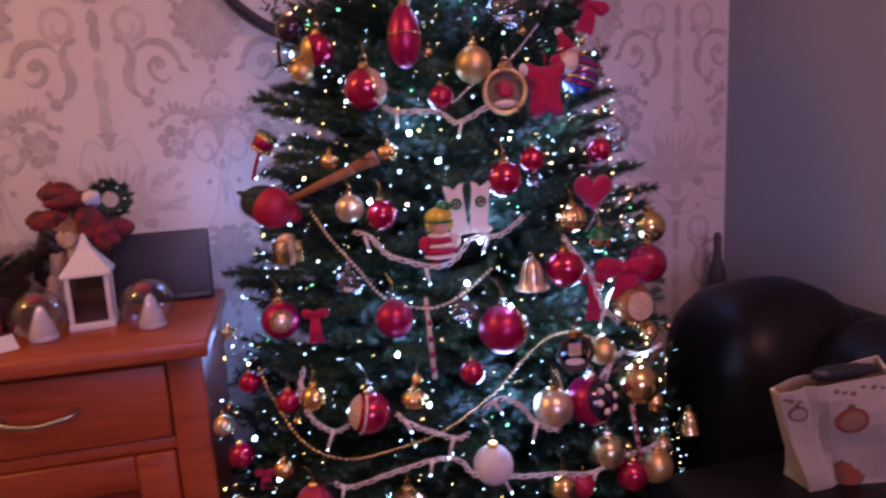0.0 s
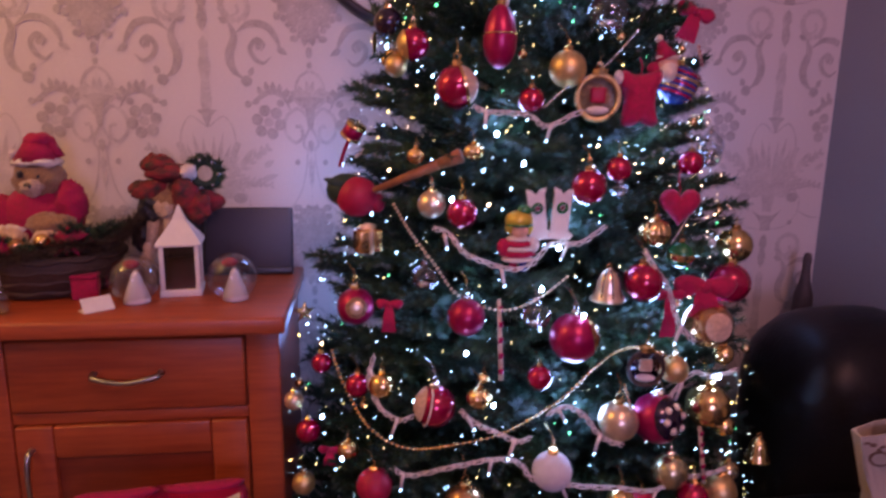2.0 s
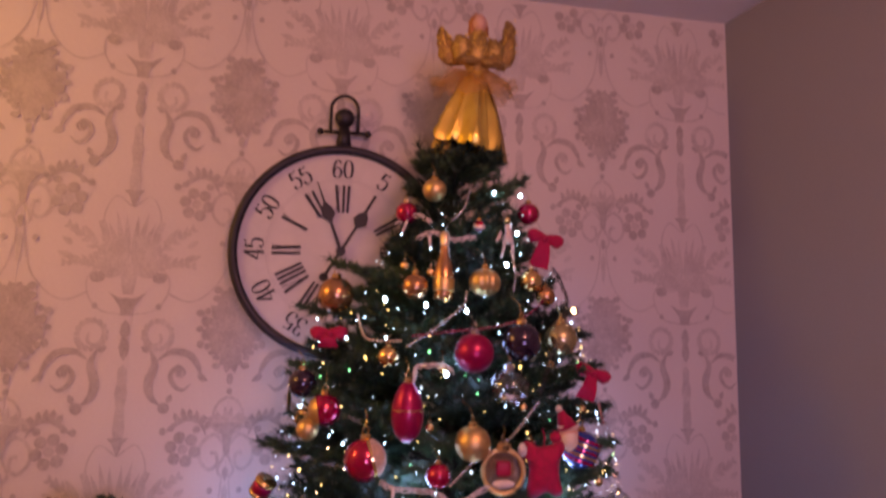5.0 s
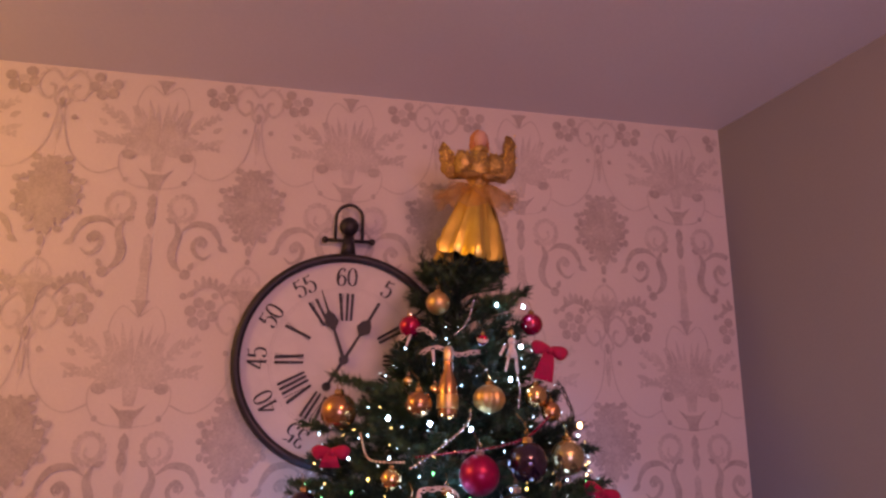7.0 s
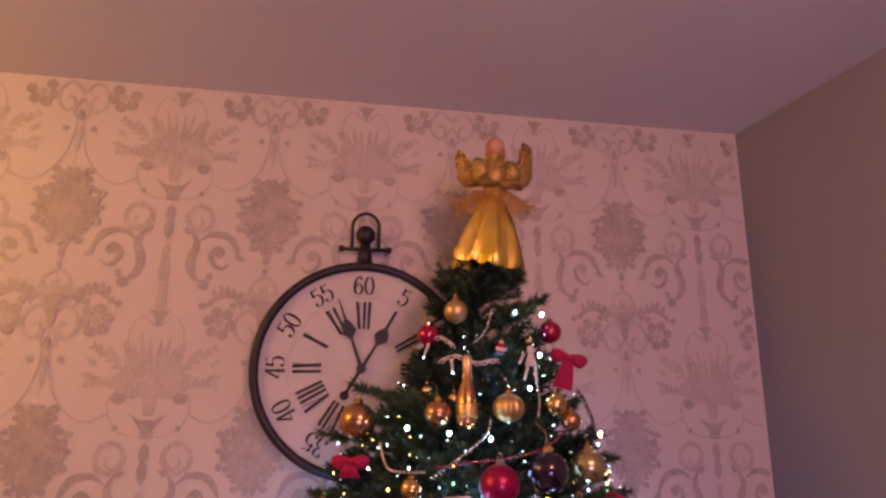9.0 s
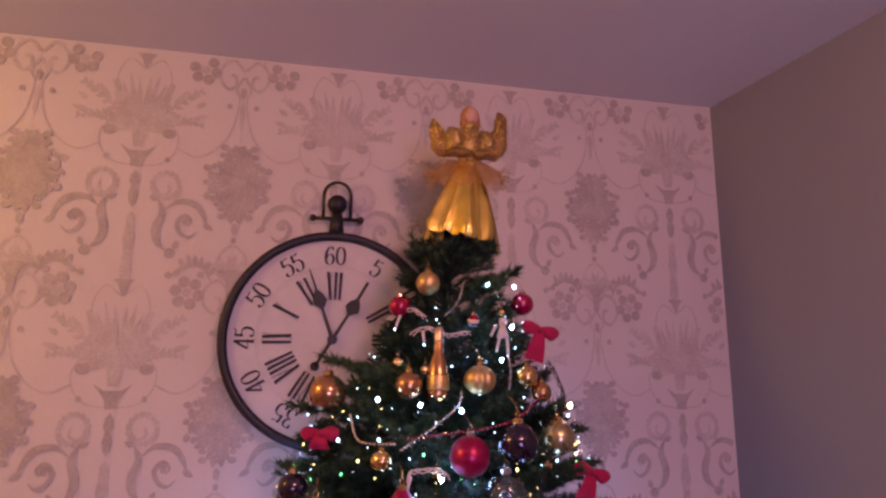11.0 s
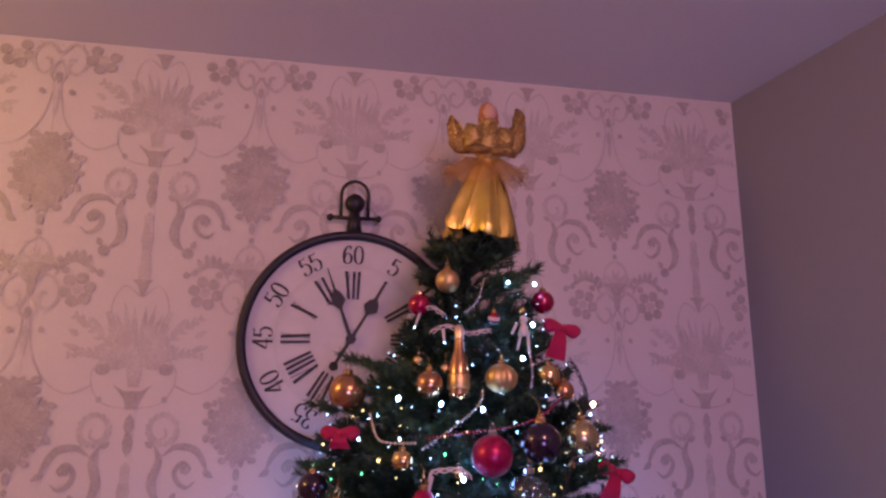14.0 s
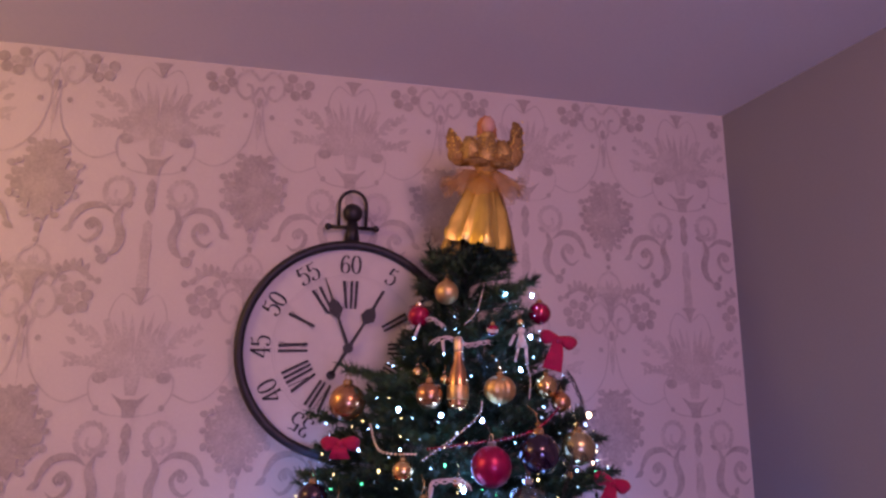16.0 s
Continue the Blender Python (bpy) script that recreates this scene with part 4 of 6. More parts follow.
for k, (x, y, z, r) in enumerate(((0.200, 1.360, 0.472, 0.026), (-0.154, 1.316, 0.831, 0.031))):
    bell = thing("bell_ornament", (x, y, z), "gold bell ornament with dark stripes on the tree" if k else "small gold bell ornament on the tree", "bell", "bells on the tree")
    prof = [(1.0, -0.9), (1.02, -0.82), (0.86, -0.6), (0.74, -0.2), (0.68, 0.25), (0.5, 0.68), (0.2, 0.92), (0.08, 0.98)]
    part("body", lathe(bmesh.new(), [(r * a, r * c) for a, c in prof], seg=28), GOLD_PALE if k else GOLD, bell)
    part("clapper", ball(bmesh.new(), (0, 0, -0.95 * r), 0.2 * r, u=10, v=8), GOLD, bell)
    part("loop", tube(bmesh.new(), [Vector((0.005 * math.cos(a), 0, r + 0.003 + 0.005 * math.sin(a))) for a in np.linspace(0, 6.28, 10, endpoint=False)], 0.001, 5, closed=True), GOLD, bell)
    if k:
        for j in range(8):
            a = 2 * math.pi * j / 8
            part("stripe", tube(bmesh.new(), [Vector((1.01 * r * q * math.cos(a), 1.01 * r * q * math.sin(a), r * c)) for q, c in prof[2:7]], 0.0016, 5), DARK, bell, "dark painted stripe")


def window_bauble(x, y, z, r, outer, inner, label, scene_mat):
    ob = thing("window_bauble", (x, y, z), label, "bauble", "baubles on the tree", turn=-8)
    part("ring", tube(bmesh.new(), [Vector((r * 0.86 * math.cos(a), 0, r * 0.90 * math.sin(a))) for a in np.linspace(0, 2 * math.pi, 36, endpoint=False)], r * 0.11, 10, closed=True), outer, ob)
    part("backing", cone(bmesh.new(), (0, 0.012, 0), (0, 0.018, 0), r * 0.82, r * 0.7, seg=32), inner, ob, "dull hollow behind")
    part("scene", box(bmesh.new(), -0.30 * r, 0.34 * r, 0.0, 0.012, -0.22 * r, 0.42 * r, 0.004), scene_mat, ob, "small figure scene inside")
    part("snow", ball(bmesh.new(), (0, 0.002, -0.52 * r), (r * 0.5, 0.01, r * 0.18), u=14, v=8), FUR, ob)
    c, loop = cap_mesh(GOLD)
    shared("cap", c, ob, Matrix.Translation((0, 0, r)) @ Matrix.Diagonal((1.6, 1.4, 1.4, 1)))
    shared("hanger", loop, ob, Matrix.Translation((0, 0, r)))
    return ob


window_bauble(-0.169, 1.383, 1.158, 0.043, GOLD_MATTE, PLUSH, "open gold ring bauble with a red scene inside", RED_MATTE)
window_bauble(-0.082, 1.292, 0.680, 0.036, WICKER, DARK, "dark bauble with dull rim and a pale patch", PLUSH_PALE)


def puffy(outline, depth, seg_scale=1.0):
    """A stuffed shape: an outline in x and z, rounded to both faces."""
    bm = bmesh.new()
    rings = []
    for s, y in ((0.0, -1.0), (0.5, -0.9), (0.82, -0.6), (1.0, 0.0), (0.82, 0.6), (0.5, 0.9), (0.0, 1.0)):
        rings.append([bm.verts.new((x * s, y * depth, z * s)) for x, z in outline] if s else [bm.verts.new((0, y * depth, 0))])
    n = len(outline)
    for p, q in zip(rings, rings[1:]):
        for k in range(n):
            if len(p) == 1:
                bm.faces.new((p[0], q[k], q[(k + 1) % n]))
            elif len(q) == 1:
                bm.faces.new((p[k], q[0], p[(k + 1) % n]))
            else:
                bm.faces.new((p[k], q[k], q[(k + 1) % n], p[(k + 1) % n]))
    bmesh.ops.recalc_face_normals(bm, faces=bm.faces)
    return bm


def star_outline(r, inner=0.55, points=5):
    return [((r if k % 2 == 0 else r * inner) * math.sin(math.pi * k / points), (r if k % 2 == 0 else r * inner) * math.cos(math.pi * k / points)) for k in range(2 * points)]


def heart_outline(r):
    return [(r * 16 * math.sin(t) ** 3 / 17, r * (13 * math.cos(t) - 5 * math.cos(2 * t) - 2 * math.cos(3 * t) - math.cos(4 * t)) / 16) for t in np.linspace(0, 2 * math.pi, 28, endpoint=False)]


ob = thing("heart_ornament", (-0.002, 1.376, 0.966), "stuffed red felt heart hanging on the tree", "ornament", turn=-15)
part("heart", puffy(heart_outline(0.040), 0.014), RED_CLOTH, ob)
part("ribbon_loop", tube(bmesh.new(), smooth_path([(0, 0, 0.022), (-0.005, 0, 0.05), (0.0, 0.01, 0.065)], 5), 0.0012, 5), RED_CLOTH, ob)
ob = thing("coat_ornament", (-0.088, 1.391, 1.160), "stuffed red felt coat with a white cuff on the tree", "ornament", turn=-5)
cut = [(-0.030, 0.048), (-0.012, 0.040), (0.012, 0.042), (0.034, 0.050), (0.040, 0.034), (0.030, 0.014), (0.030, -0.020), (0.036, -0.044), (0.022, -0.052), (0.004, -0.044), (-0.016, -0.052), (-0.034, -0.048), (-0.030, -0.018), (-0.030, 0.012), (-0.042, 0.024), (-0.040, 0.042)]
bm = puffy([(p.x, p.z) for p in smooth_path([(x, 0, z) for x, z in cut + cut[:1]], 3)[:-1]], 0.013)
part("coat", bm, RED_CLOTH, ob)
part("cuff", ball(bmesh.new(), (-0.042, -0.004, 0.034), (0.009, 0.010, 0.013), u=12, v=8), FUR, ob, "white fur cuff")
part("ribbon_loop", tube(bmesh.new(), smooth_path([(0.0, 0.004, 0.035), (0.004, 0.01, 0.055), (0.0, 0.014, 0.07)], 5), 0.0012, 5), RED_CLOTH, ob)
ob = thing("twig_star", (-0.714, 1.612, 0.703), "small brown star ornament on the tree", "ornament", turn=15)
part("star", puffy(star_outline(0.026, 0.42), 0.006), OLIVE, ob)
ob = thing("gold_tag", (-0.560, 1.629, 1.263), "thin gold tag ornament on the tree", "ornament", turn=60)
part("tag", puffy([(0.009 * math.cos(t), 0.026 * math.sin(t)) for t in np.linspace(0, 6.28, 16, endpoint=False)], 0.002), GOLD, ob)


def plain_figure(name, place, label, category, pieces, materials, turn=0, pile=0.0):
    """A doll or toy as one plain mesh of rounded forms."""
    bm = bmesh.new()
    for kind, slot, *v in pieces:
        if kind == "ball":
            ball(bm, v[0], v[1], slot, 32 if pile else 14, 22 if pile else 10, v[2] if len(v) > 2 else None)
        else:
            cone(bm, v[0], v[1], v[2], v[3], slot, 14)
    if pile:
        bm.normal_update()
        for w in bm.verts:
            w.co += w.normal * pile * (noise.noise(w.co * 150) + 1.6 * noise.noise(w.co * 38))
    ob = finish(name, bm, materials)
    ob.matrix_basis = pose(*place, 0, 0, turn)
    return tagged(ob, label, category)


plain_figure("santa_toy", (-0.032, 1.411, 1.218), "small doll's head with white beard and red hat", "ornament", [
    ("ball", 0, (0, 0, 0), (0.020, 0.016, 0.024)), ("ball", 1, (0, -0.006, -0.010), (0.017, 0.014, 0.020)),
    ("cone", 2, (-0.002, 0, 0.012), (-0.016, 0.004, 0.046), 0.020, 0.004), ("ball", 1, (-0.017, 0.004, 0.047), 0.007), ("ball", 1, (0, 0, 0.014), (0.022, 0.018, 0.006)),
    ("ball", 2, (-0.024, 0.002, -0.006), 0.012)], [SKIN, CREAM, RED_CLOTH])
plain_figure("elf_toy", (-0.316, 1.335, 0.916), "small toy with yellow hat and red striped coat", "ornament", [
    ("ball", 0, (0, -0.006, 0.012), (0.016, 0.014, 0.014)), ("ball", 1, (0.0, 0, 0.030), (0.025, 0.021, 0.017)), ("ball", 5, (0.008, 0, 0.046), (0.014, 0.012, 0.012)), ("ball", 5, (0, -0.003, 0.022), (0.026, 0.021, 0.004)),
    ("ball", 1, (-0.016, 0, 0.018), (0.009, 0.012, 0.014)), ("ball", 1, (0.017, 0, 0.018), (0.009, 0.012, 0.014)),
    ("ball", 3, (0, 0, -0.003), (0.022, 0.017, 0.006)), ("ball", 2, (0, 0, -0.012), (0.026, 0.019, 0.007)), ("ball", 3, (0, 0, -0.021), (0.030, 0.020, 0.006)),
    ("ball", 2, (0, 0, -0.030), (0.032, 0.020, 0.008)), ("ball", 3, (0, 0, -0.040), (0.030, 0.019, 0.006)), ("ball", 2, (-0.028, -0.004, -0.018), (0.011, 0.011, 0.016)),
    ("ball", 3, (0.026, -0.004, -0.014), (0.011, 0.011, 0.014)), ("cone", 2, (-0.008, 0, -0.042), (-0.009, 0, -0.062), 0.007, 0.006), ("cone", 4, (0.009, 0, -0.042), (0.010, 0, -0.062), 0.007, 0.006)],
    [SKIN, YELLOW, RED_CLOTH, FUR, BLUE, GREEN])
for x, y, z, lean in ((-0.279, 1.350, 0.952, -6), (-0.238, 1.343, 0.954, 5)):
    ob = thing("plaque_ornament", (x, y, z), "white painted wooden stocking shape with a wreath", "ornament", "white wooden ornaments")
    ob.rotation_euler = (0, radians(lean), 0)
    out = [(-0.016, -0.045), (0.020, -0.045), (0.026, -0.036), (0.016, -0.028), (0.015, 0.036), (0.019, 0.047), (0.008, 0.044), (0.0, 0.036), (-0.008, 0.044), (-0.018, 0.047), (-0.016, 0.03)]
    bm = bmesh.new()
    f = bm.faces.new([bm.verts.new((a, 0, c)) for a, c in out])
    r = bmesh.ops.extrude_face_region(bm, geom=[f])
    bmesh.ops.translate(bm, verts=[v for v in r["geom"] if isinstance(v, bmesh.types.BMVert)], vec=(0, 0.006, 0))
    bmesh.ops.recalc_face_normals(bm, faces=bm.faces)
    part("board", bm, WHITE, ob, "", False)
    part("wreath", tube(bmesh.new(), [Vector((0.008 * math.cos(a), -0.002, 0.012 + 0.008 * math.sin(a))) for a in np.linspace(0, 6.28, 14, endpoint=False)], 0.003, 6, closed=True), GREEN, ob, "small green wreath")
    part("berry", ball(bmesh.new(), (0, -0.003, 0.012), 0.0035, u=8, v=6), RED, ob)
# stands in for a cluster of white light sockets, shaped like a small doll
plain_figure("white_socket_cluster", (-0.112, 1.545, 1.601), "small cluster of white light sockets, shaped like a doll", "ornament", [
    ("cone", 0, (0, 0, -0.005), (0, 0, 0.035), 0.018, 0.006), ("ball", 0, (0, 0, 0.042), 0.011), ("cone", 0, (-0.02, 0, 0.03), (-0.035, 0, 0.0), 0.004, 0.004),
    ("cone", 0, (0.012, 0, 0.0), (0.016, 0, -0.05), 0.005, 0.003), ("cone", 0, (-0.008, 0, 0.0), (-0.02, 0, -0.045), 0.004, 0.003)], [FUR]).scale = (0.75, 0.75, 0.75)
plain_figure("robin_toy", (-0.598, 1.530, 0.963), "round red-breasted toy bird on the tree", "ornament", [
    ("ball", 0, (0, 0, 0), (0.042, 0.034, 0.040)), ("ball", 1, (-0.02, 0.012, 0.012), (0.042, 0.03, 0.034)), ("cone", 1, (-0.03, 0, 0.022), (-0.064, 0, 0.036), 0.016, 0.002),
    ("ball", 0, (0.038, 0, -0.012), (0.018, 0.016, 0.02))], [RED_MATTE, NEEDLE])
drum = thing("drum_ornament", (-0.605, 1.626, 1.089), "small red toy drum with gold hoops", "ornament")
drum.rotation_euler = (radians(20), radians(30), 0)
part("shell", cone(bmesh.new(), (0, 0, -0.014), (0, 0, 0.014), 0.021, 0.021, seg=24), RED_DEEP, drum)
for s in (-1, 1):
    part("hoop", cone(bmesh.new(), (0, 0, s * 0.014 - 0.003), (0, 0, s * 0.014 + 0.003), 0.0225, 0.0225, seg=24), GOLD, drum)
part("drumstick", cone(bmesh.new(), (0.03, -0.01, -0.045), (0.045, -0.012, 0.0), 0.003, 0.003, seg=8), CREAM, drum)
part("hanging_ribbon", tube(bmesh.new(), smooth_path([(0, 0, -0.014), (0.004, 0, -0.05), (0.012, 0, -0.085)], 5), 0.004, 5), RED_CLOTH, drum)
parcel = thing("parcel_ornament", (-0.578, 1.468, 0.887), "tiny gold foil parcel ornament on the tree", "ornament", turn=20)
part("box", box(bmesh.new(), -0.024, 0.024, -0.02, 0.02, -0.022, 0.022, 0.004), GOLD, parcel)
part("ribbon", box(bmesh.new(), -0.004, 0.004, -0.0215, 0.0215, -0.0235, 0.0235, 0.001), GOLD_PALE, parcel)
part("bow", puffy([(0.018 * math.cos(t) * (0.5 + 0.5 * abs(math.cos(t))), 0.008 * math.sin(t)) for t in np.linspace(0, 6.28, 16, endpoint=False)], 0.006), GOLD_PALE, parcel).location = (0, 0, 0.026)

bottle = thing("bottle_ornament", (-0.262, 1.500, 1.470), "slim gold glittered champagne bottle hanging on the tree", "ornament")
bottle.rotation_euler = (radians(-6), radians(2), 0)
part("body", lathe(bmesh.new(), [(0.004, 0.0), (0.020, 0.002), (0.021, 0.010), (0.0215, 0.05), (0.018, 0.072), (0.0105, 0.092), (0.0085, 0.12), (0.008, 0.128)], seg=24), COPPER, bottle)
part("foil", lathe(bmesh.new(), [(0.009, 0.113), (0.0095, 0.118), (0.0095, 0.138), (0.006, 0.145), (0.001, 0.146)], seg=20), GOLD_PALE, bottle)
part("label_band", lathe(bmesh.new(), [(0.0215, 0.018), (0.0222, 0.020), (0.0222, 0.044), (0.0216, 0.046)], seg=24), GOLD_MATTE, bottle)
stick = thing("candy_stick", (-0.347, 1.298, 0.665), "long striped red and cream stick hanging on the tree", "ornament")
part("stick", cone(bmesh.new(), (0, 0, 0), (-0.002, 0.03, 0.14), 0.0042, 0.0036, seg=10), PLUSH_PALE, stick)
for k in range(5):
    z = 0.010 + 0.027 * k
    part("stripe", cone(bmesh.new(), (0, z * 0.21, z), (0, (z + 0.008) * 0.21, z + 0.010), 0.0046, 0.0044, seg=10), RED_DEEP, stick)
stick = copy_thing(stick, pose(0.035, 1.265, 0.462) @ Matrix.Diagonal((1, 1, 0.7, 1)))
stick["label"] = "short striped red and cream stick on the tree"
stick = copy_thing(stick, pose(0.075, 1.485, 1.223) @ Matrix.Diagonal((0.7, 0.7, 0.45, 1)))
horn = thing("horn_ornament", (-0.565, 1.495, 0.980), "long brown cinnamon horn ornament in the branches", "ornament")
part("tube", cone(bmesh.new(), (0, 0, 0), (0.12, -0.055, 0.055), 0.006, 0.010, seg=14), CINNAMON, horn)
part("mouth", cone(bmesh.new(), (0.12, -0.055, 0.055), (0.158, -0.072, 0.072), 0.010, 0.014, seg=18), CINNAMON, horn)


def bow(place, w, label, tails=0.06, lean=0):
    ob = thing("ribbon_bow", place, label, "ribbon bow", "bows on the tree")
    ob.rotation_euler = (0, radians(lean), radians(-10))
    for s in (-1, 1):
        bm = puffy([(w * 0.50 * math.cos(t) * (1 + 0.1 * math.sin(3 * t)), w * (0.34 + 0.14 * s * math.cos(t)) * math.sin(t)) for t in np.linspace(0, 2 * math.pi, 20, endpoint=False)], w * 0.18)
        bmesh.ops.rotate(bm, cent=(0, 0, 0), matrix=Matrix.Rotation(radians(s * 8), 3, "Y"), verts=bm.verts)
        bmesh.ops.translate(bm, verts=bm.verts, vec=(s * w * 0.46, 0.0, w * 0.04))
        part("loop", bm, RED_CLOTH, ob)
        bm = bmesh.new()
        path = smooth_path([(0, 0, 0), (s * w * 0.14, -0.012, -tails * 0.4), (s * w * 0.26, -0.006, -tails * 0.8)], 6)
        rows = [[bm.verts.new(p + Vector((d, 0.2 * d, 0))) for d in (-w * 0.26, 0.0, w * 0.26)] for p in path]
        for p, q in zip(rows, rows[1:]):
            for k in range(2):
                bm.faces.new((p[k], p[k + 1], q[k + 1], q[k]))
        part("tail", bm, RED_CLOTH, ob)
    part("knot", ball(bmesh.new(), (0, -0.004, 0), (w * 0.16, w * 0.16, w * 0.18), u=12, v=8), RED_CLOTH, ob)
    return ob


bow((0.047, 1.347, 0.815), 0.060, "wide red ribbon bow tied on the tree", 0.07)
bow((-0.540, 1.402, 0.778), 0.026, "small red ribbon bow with long tails", 0.065)
bow((-0.011, 1.590, 1.618), 0.044, "red velvet ribbon bow with hanging tails", 0.085, 15)
bow((-0.485, 1.568, 1.401), 0.040, "crumpled red ribbon bow on the tree", 0.035)
bow((0.060, 1.500, 1.326), 0.040, "dark red ribbon bow on the tree", 0.07, 20)
bow((-0.020, 1.350, 0.800), 0.03, "red ribbon bow tied on the tree", 0.10)
bow((-0.660, 1.508, 0.433), 0.026, "small red ribbon bow on the tree", 0.04)

# tiny jingle bells among the branches
jingle_rng = random.Random(41)
for k in range(26):
    p = on_tree(-math.pi / 2 + jingle_rng.uniform(-1.5, 1.5), jingle_rng.uniform(0.35, 1.68), jingle_rng.uniform(0.95, 1.0))
    ob = thing("jingle_bell", tuple(p), "tiny shiny gold jingle bell on the tree", "bell", "jingle bells on the tree")
    r = jingle_rng.uniform(0.007, 0.011)
    shared("shell", sphere_mesh(GOLD), ob, Matrix.Diagonal((r, r, r, 1)))
    c, loop = cap_mesh(GOLD)
    shared("loop", loop, ob, Matrix.Translation((0, 0, r - 0.004)) @ Matrix.Diagonal((0.6, 0.6, 0.6, 1)))
b = bauble(-0.179, 1.535, 1.632, 0.012, RED, "tiny red bauble with a white band")
band(b, 0.012, 20, 0.3, FUR, "white band", out=1.03)

# ---- garlands of beads ----
def beads(points, r, gap, material, label):
    ob = thing("bead_garland", points[0], label, "bead garland", "bead garlands")
    path = smooth_path([Vector(p) - Vector(points[0]) for p in points], 24)
    bm, last = bmesh.new(), None
    for p in path:
        if last is None or (p - last).length >= gap:
            bmesh.ops.create_icosphere(bm, subdivisions=1, radius=r, matrix=Matrix.Translation(p))
            last = p
    tagged(part("bead_strand", bm, material, ob), kind="stuff")
    part("thread", tube(bmesh.new(), path[::6] + [path[-1]], 0.0006, 4), CABLE, ob)
    return ob


GB, SB = "string of small gold beads draped on the tree", "string of small silver beads draped on the tree"
beads([(-0.650, 1.460, 0.670), (-0.630, 1.430, 0.620), (-0.580, 1.370, 0.550), (-0.510, 1.320, 0.530), (-0.420, 1.290, 0.550), (-0.340, 1.270, 0.580), (-0.250, 1.260, 0.640), (-0.190, 1.270, 0.690), (-0.140, 1.280, 0.720), (-0.090, 1.290, 0.720), (-0.040, 1.290, 0.700)], 0.0038, 0.0078, GOLD, GB)
beads([(-0.530, 1.440, 0.960), (-0.500, 1.410, 0.910), (-0.460, 1.370, 0.860), (-0.420, 1.340, 0.810), (-0.350, 1.310, 0.790), (-0.290, 1.300, 0.810), (-0.230, 1.310, 0.850)], 0.003, 0.008, GOLD_PALE, GB)
beads([(-0.270, 1.370, 1.140), (-0.220, 1.380, 1.180), (-0.160, 1.390, 1.210), (-0.090, 1.410, 1.280)], 0.0033, 0.0075, SILVER, SB)
beads([(-0.030, 1.340, 0.900), (0.029, 1.385, 0.955), (0.020, 1.370, 0.950)], 0.003, 0.007, SILVER, SB)
beads([(-0.130, 1.270, 0.660), (-0.125, 1.265, 0.640), (-0.120, 1.260, 0.620)], 0.003, 0.007, GOLD, GB)
beads([(-0.340, 1.450, 1.380), (-0.280, 1.450, 1.420), (-0.230, 1.460, 1.460), (-0.220, 1.470, 1.490)], 0.0032, 0.0075, SILVER, SB)
beads([(-0.190, 1.570, 1.720), (-0.210, 1.550, 1.670), (-0.240, 1.540, 1.640)], 0.0028, 0.0068, SILVER, SB)
beads([(-0.110, 1.530, 1.580), (-0.110, 1.500, 1.530), (-0.120, 1.480, 1.490)], 0.0028, 0.0068, SILVER, SB)
beads([(-0.330, 1.450, 1.400), (-0.250, 1.440, 1.410), (-0.170, 1.440, 1.420), (-0.100, 1.470, 1.440), (-0.040, 1.510, 1.480)], 0.0028, 0.0066, RED, "string of small red beads draped on the tree")
beads([(-0.430, 1.540, 1.440), (-0.420, 1.500, 1.400), (-0.400, 1.480, 1.390), (-0.350, 1.460, 1.390)], 0.003, 0.007, GOLD_PALE, GB)

# ---- fairy lights ----
lights = thing("fairy_lights", (AX, AY, 0.3), "strings of cool white fairy lights wound round the tree", "fairy lights")
HOME = Vector((AX, AY, 0.3))
bulb_bm = bmesh.new()
ball(bulb_bm, (0, 0, 0), (1, 1, 1.25), u=8, v=6)
bulb_me = bpy.data.meshes.new("bulb")
bulb_bm.to_mesh(bulb_me)
bulb_bm.free()
bulb_me.materials.append(LED)
bright_me = bulb_me.copy()
bright_me.materials[0] = LED_BRIGHT
warm_me = bulb_me.copy()
warm_me.materials[0] = LED_WARM
soft_me, green_me, amber_me = bulb_me.copy(), bulb_me.copy(), bulb_me.copy()
soft_me.materials[0], green_me.materials[0], amber_me.materials[0] = LED_SOFT, LED_GREEN, LED_AMBER


def bulb(p, r=0.0026, warm=False, bright=False):
    return shared("bulb", warm_me if warm else bright_me if bright else bulb_me, lights, Matrix.Translation(Vector(p) - HOME) @ Matrix.Diagonal((r, r, r, 1)))


def cable(points, material=CABLE, r=0.0022, sockets=True):
    path = smooth_path([Vector(p) - HOME for p in points], 12)
    label = "thin white twisted cable" if material is CABLE else "dark cable"
    seed = points[0][0] * 40
    for strand in range(3):
        way = [p + Vector((0.0036 * math.sin(k * 0.42 + 2.1 * strand), 0.002 * math.cos(k * 0.31 + seed), 0.0040 * math.cos(k * 0.42 + 2.1 * strand) + 0.004 * math.sin(k * 0.23 + seed))) for k, p in enumerate(path)]
        part("cable", tube(bmesh.new(), way, r * 0.62, 5), material, lights, label)
    if sockets:
        for k, p in enumerate(path[7::30]):
            d = Vector((0.012 * math.sin(seed + 2.3 * k), -0.004, -0.026 + 0.005 * math.sin(3 * k + seed)))
            part("socket", cone(bmesh.new(), p, p + d, 0.0036, 0.0026, seg=8), material, lights)
            bulb(HOME + p + d * 1.12, 0.0016)


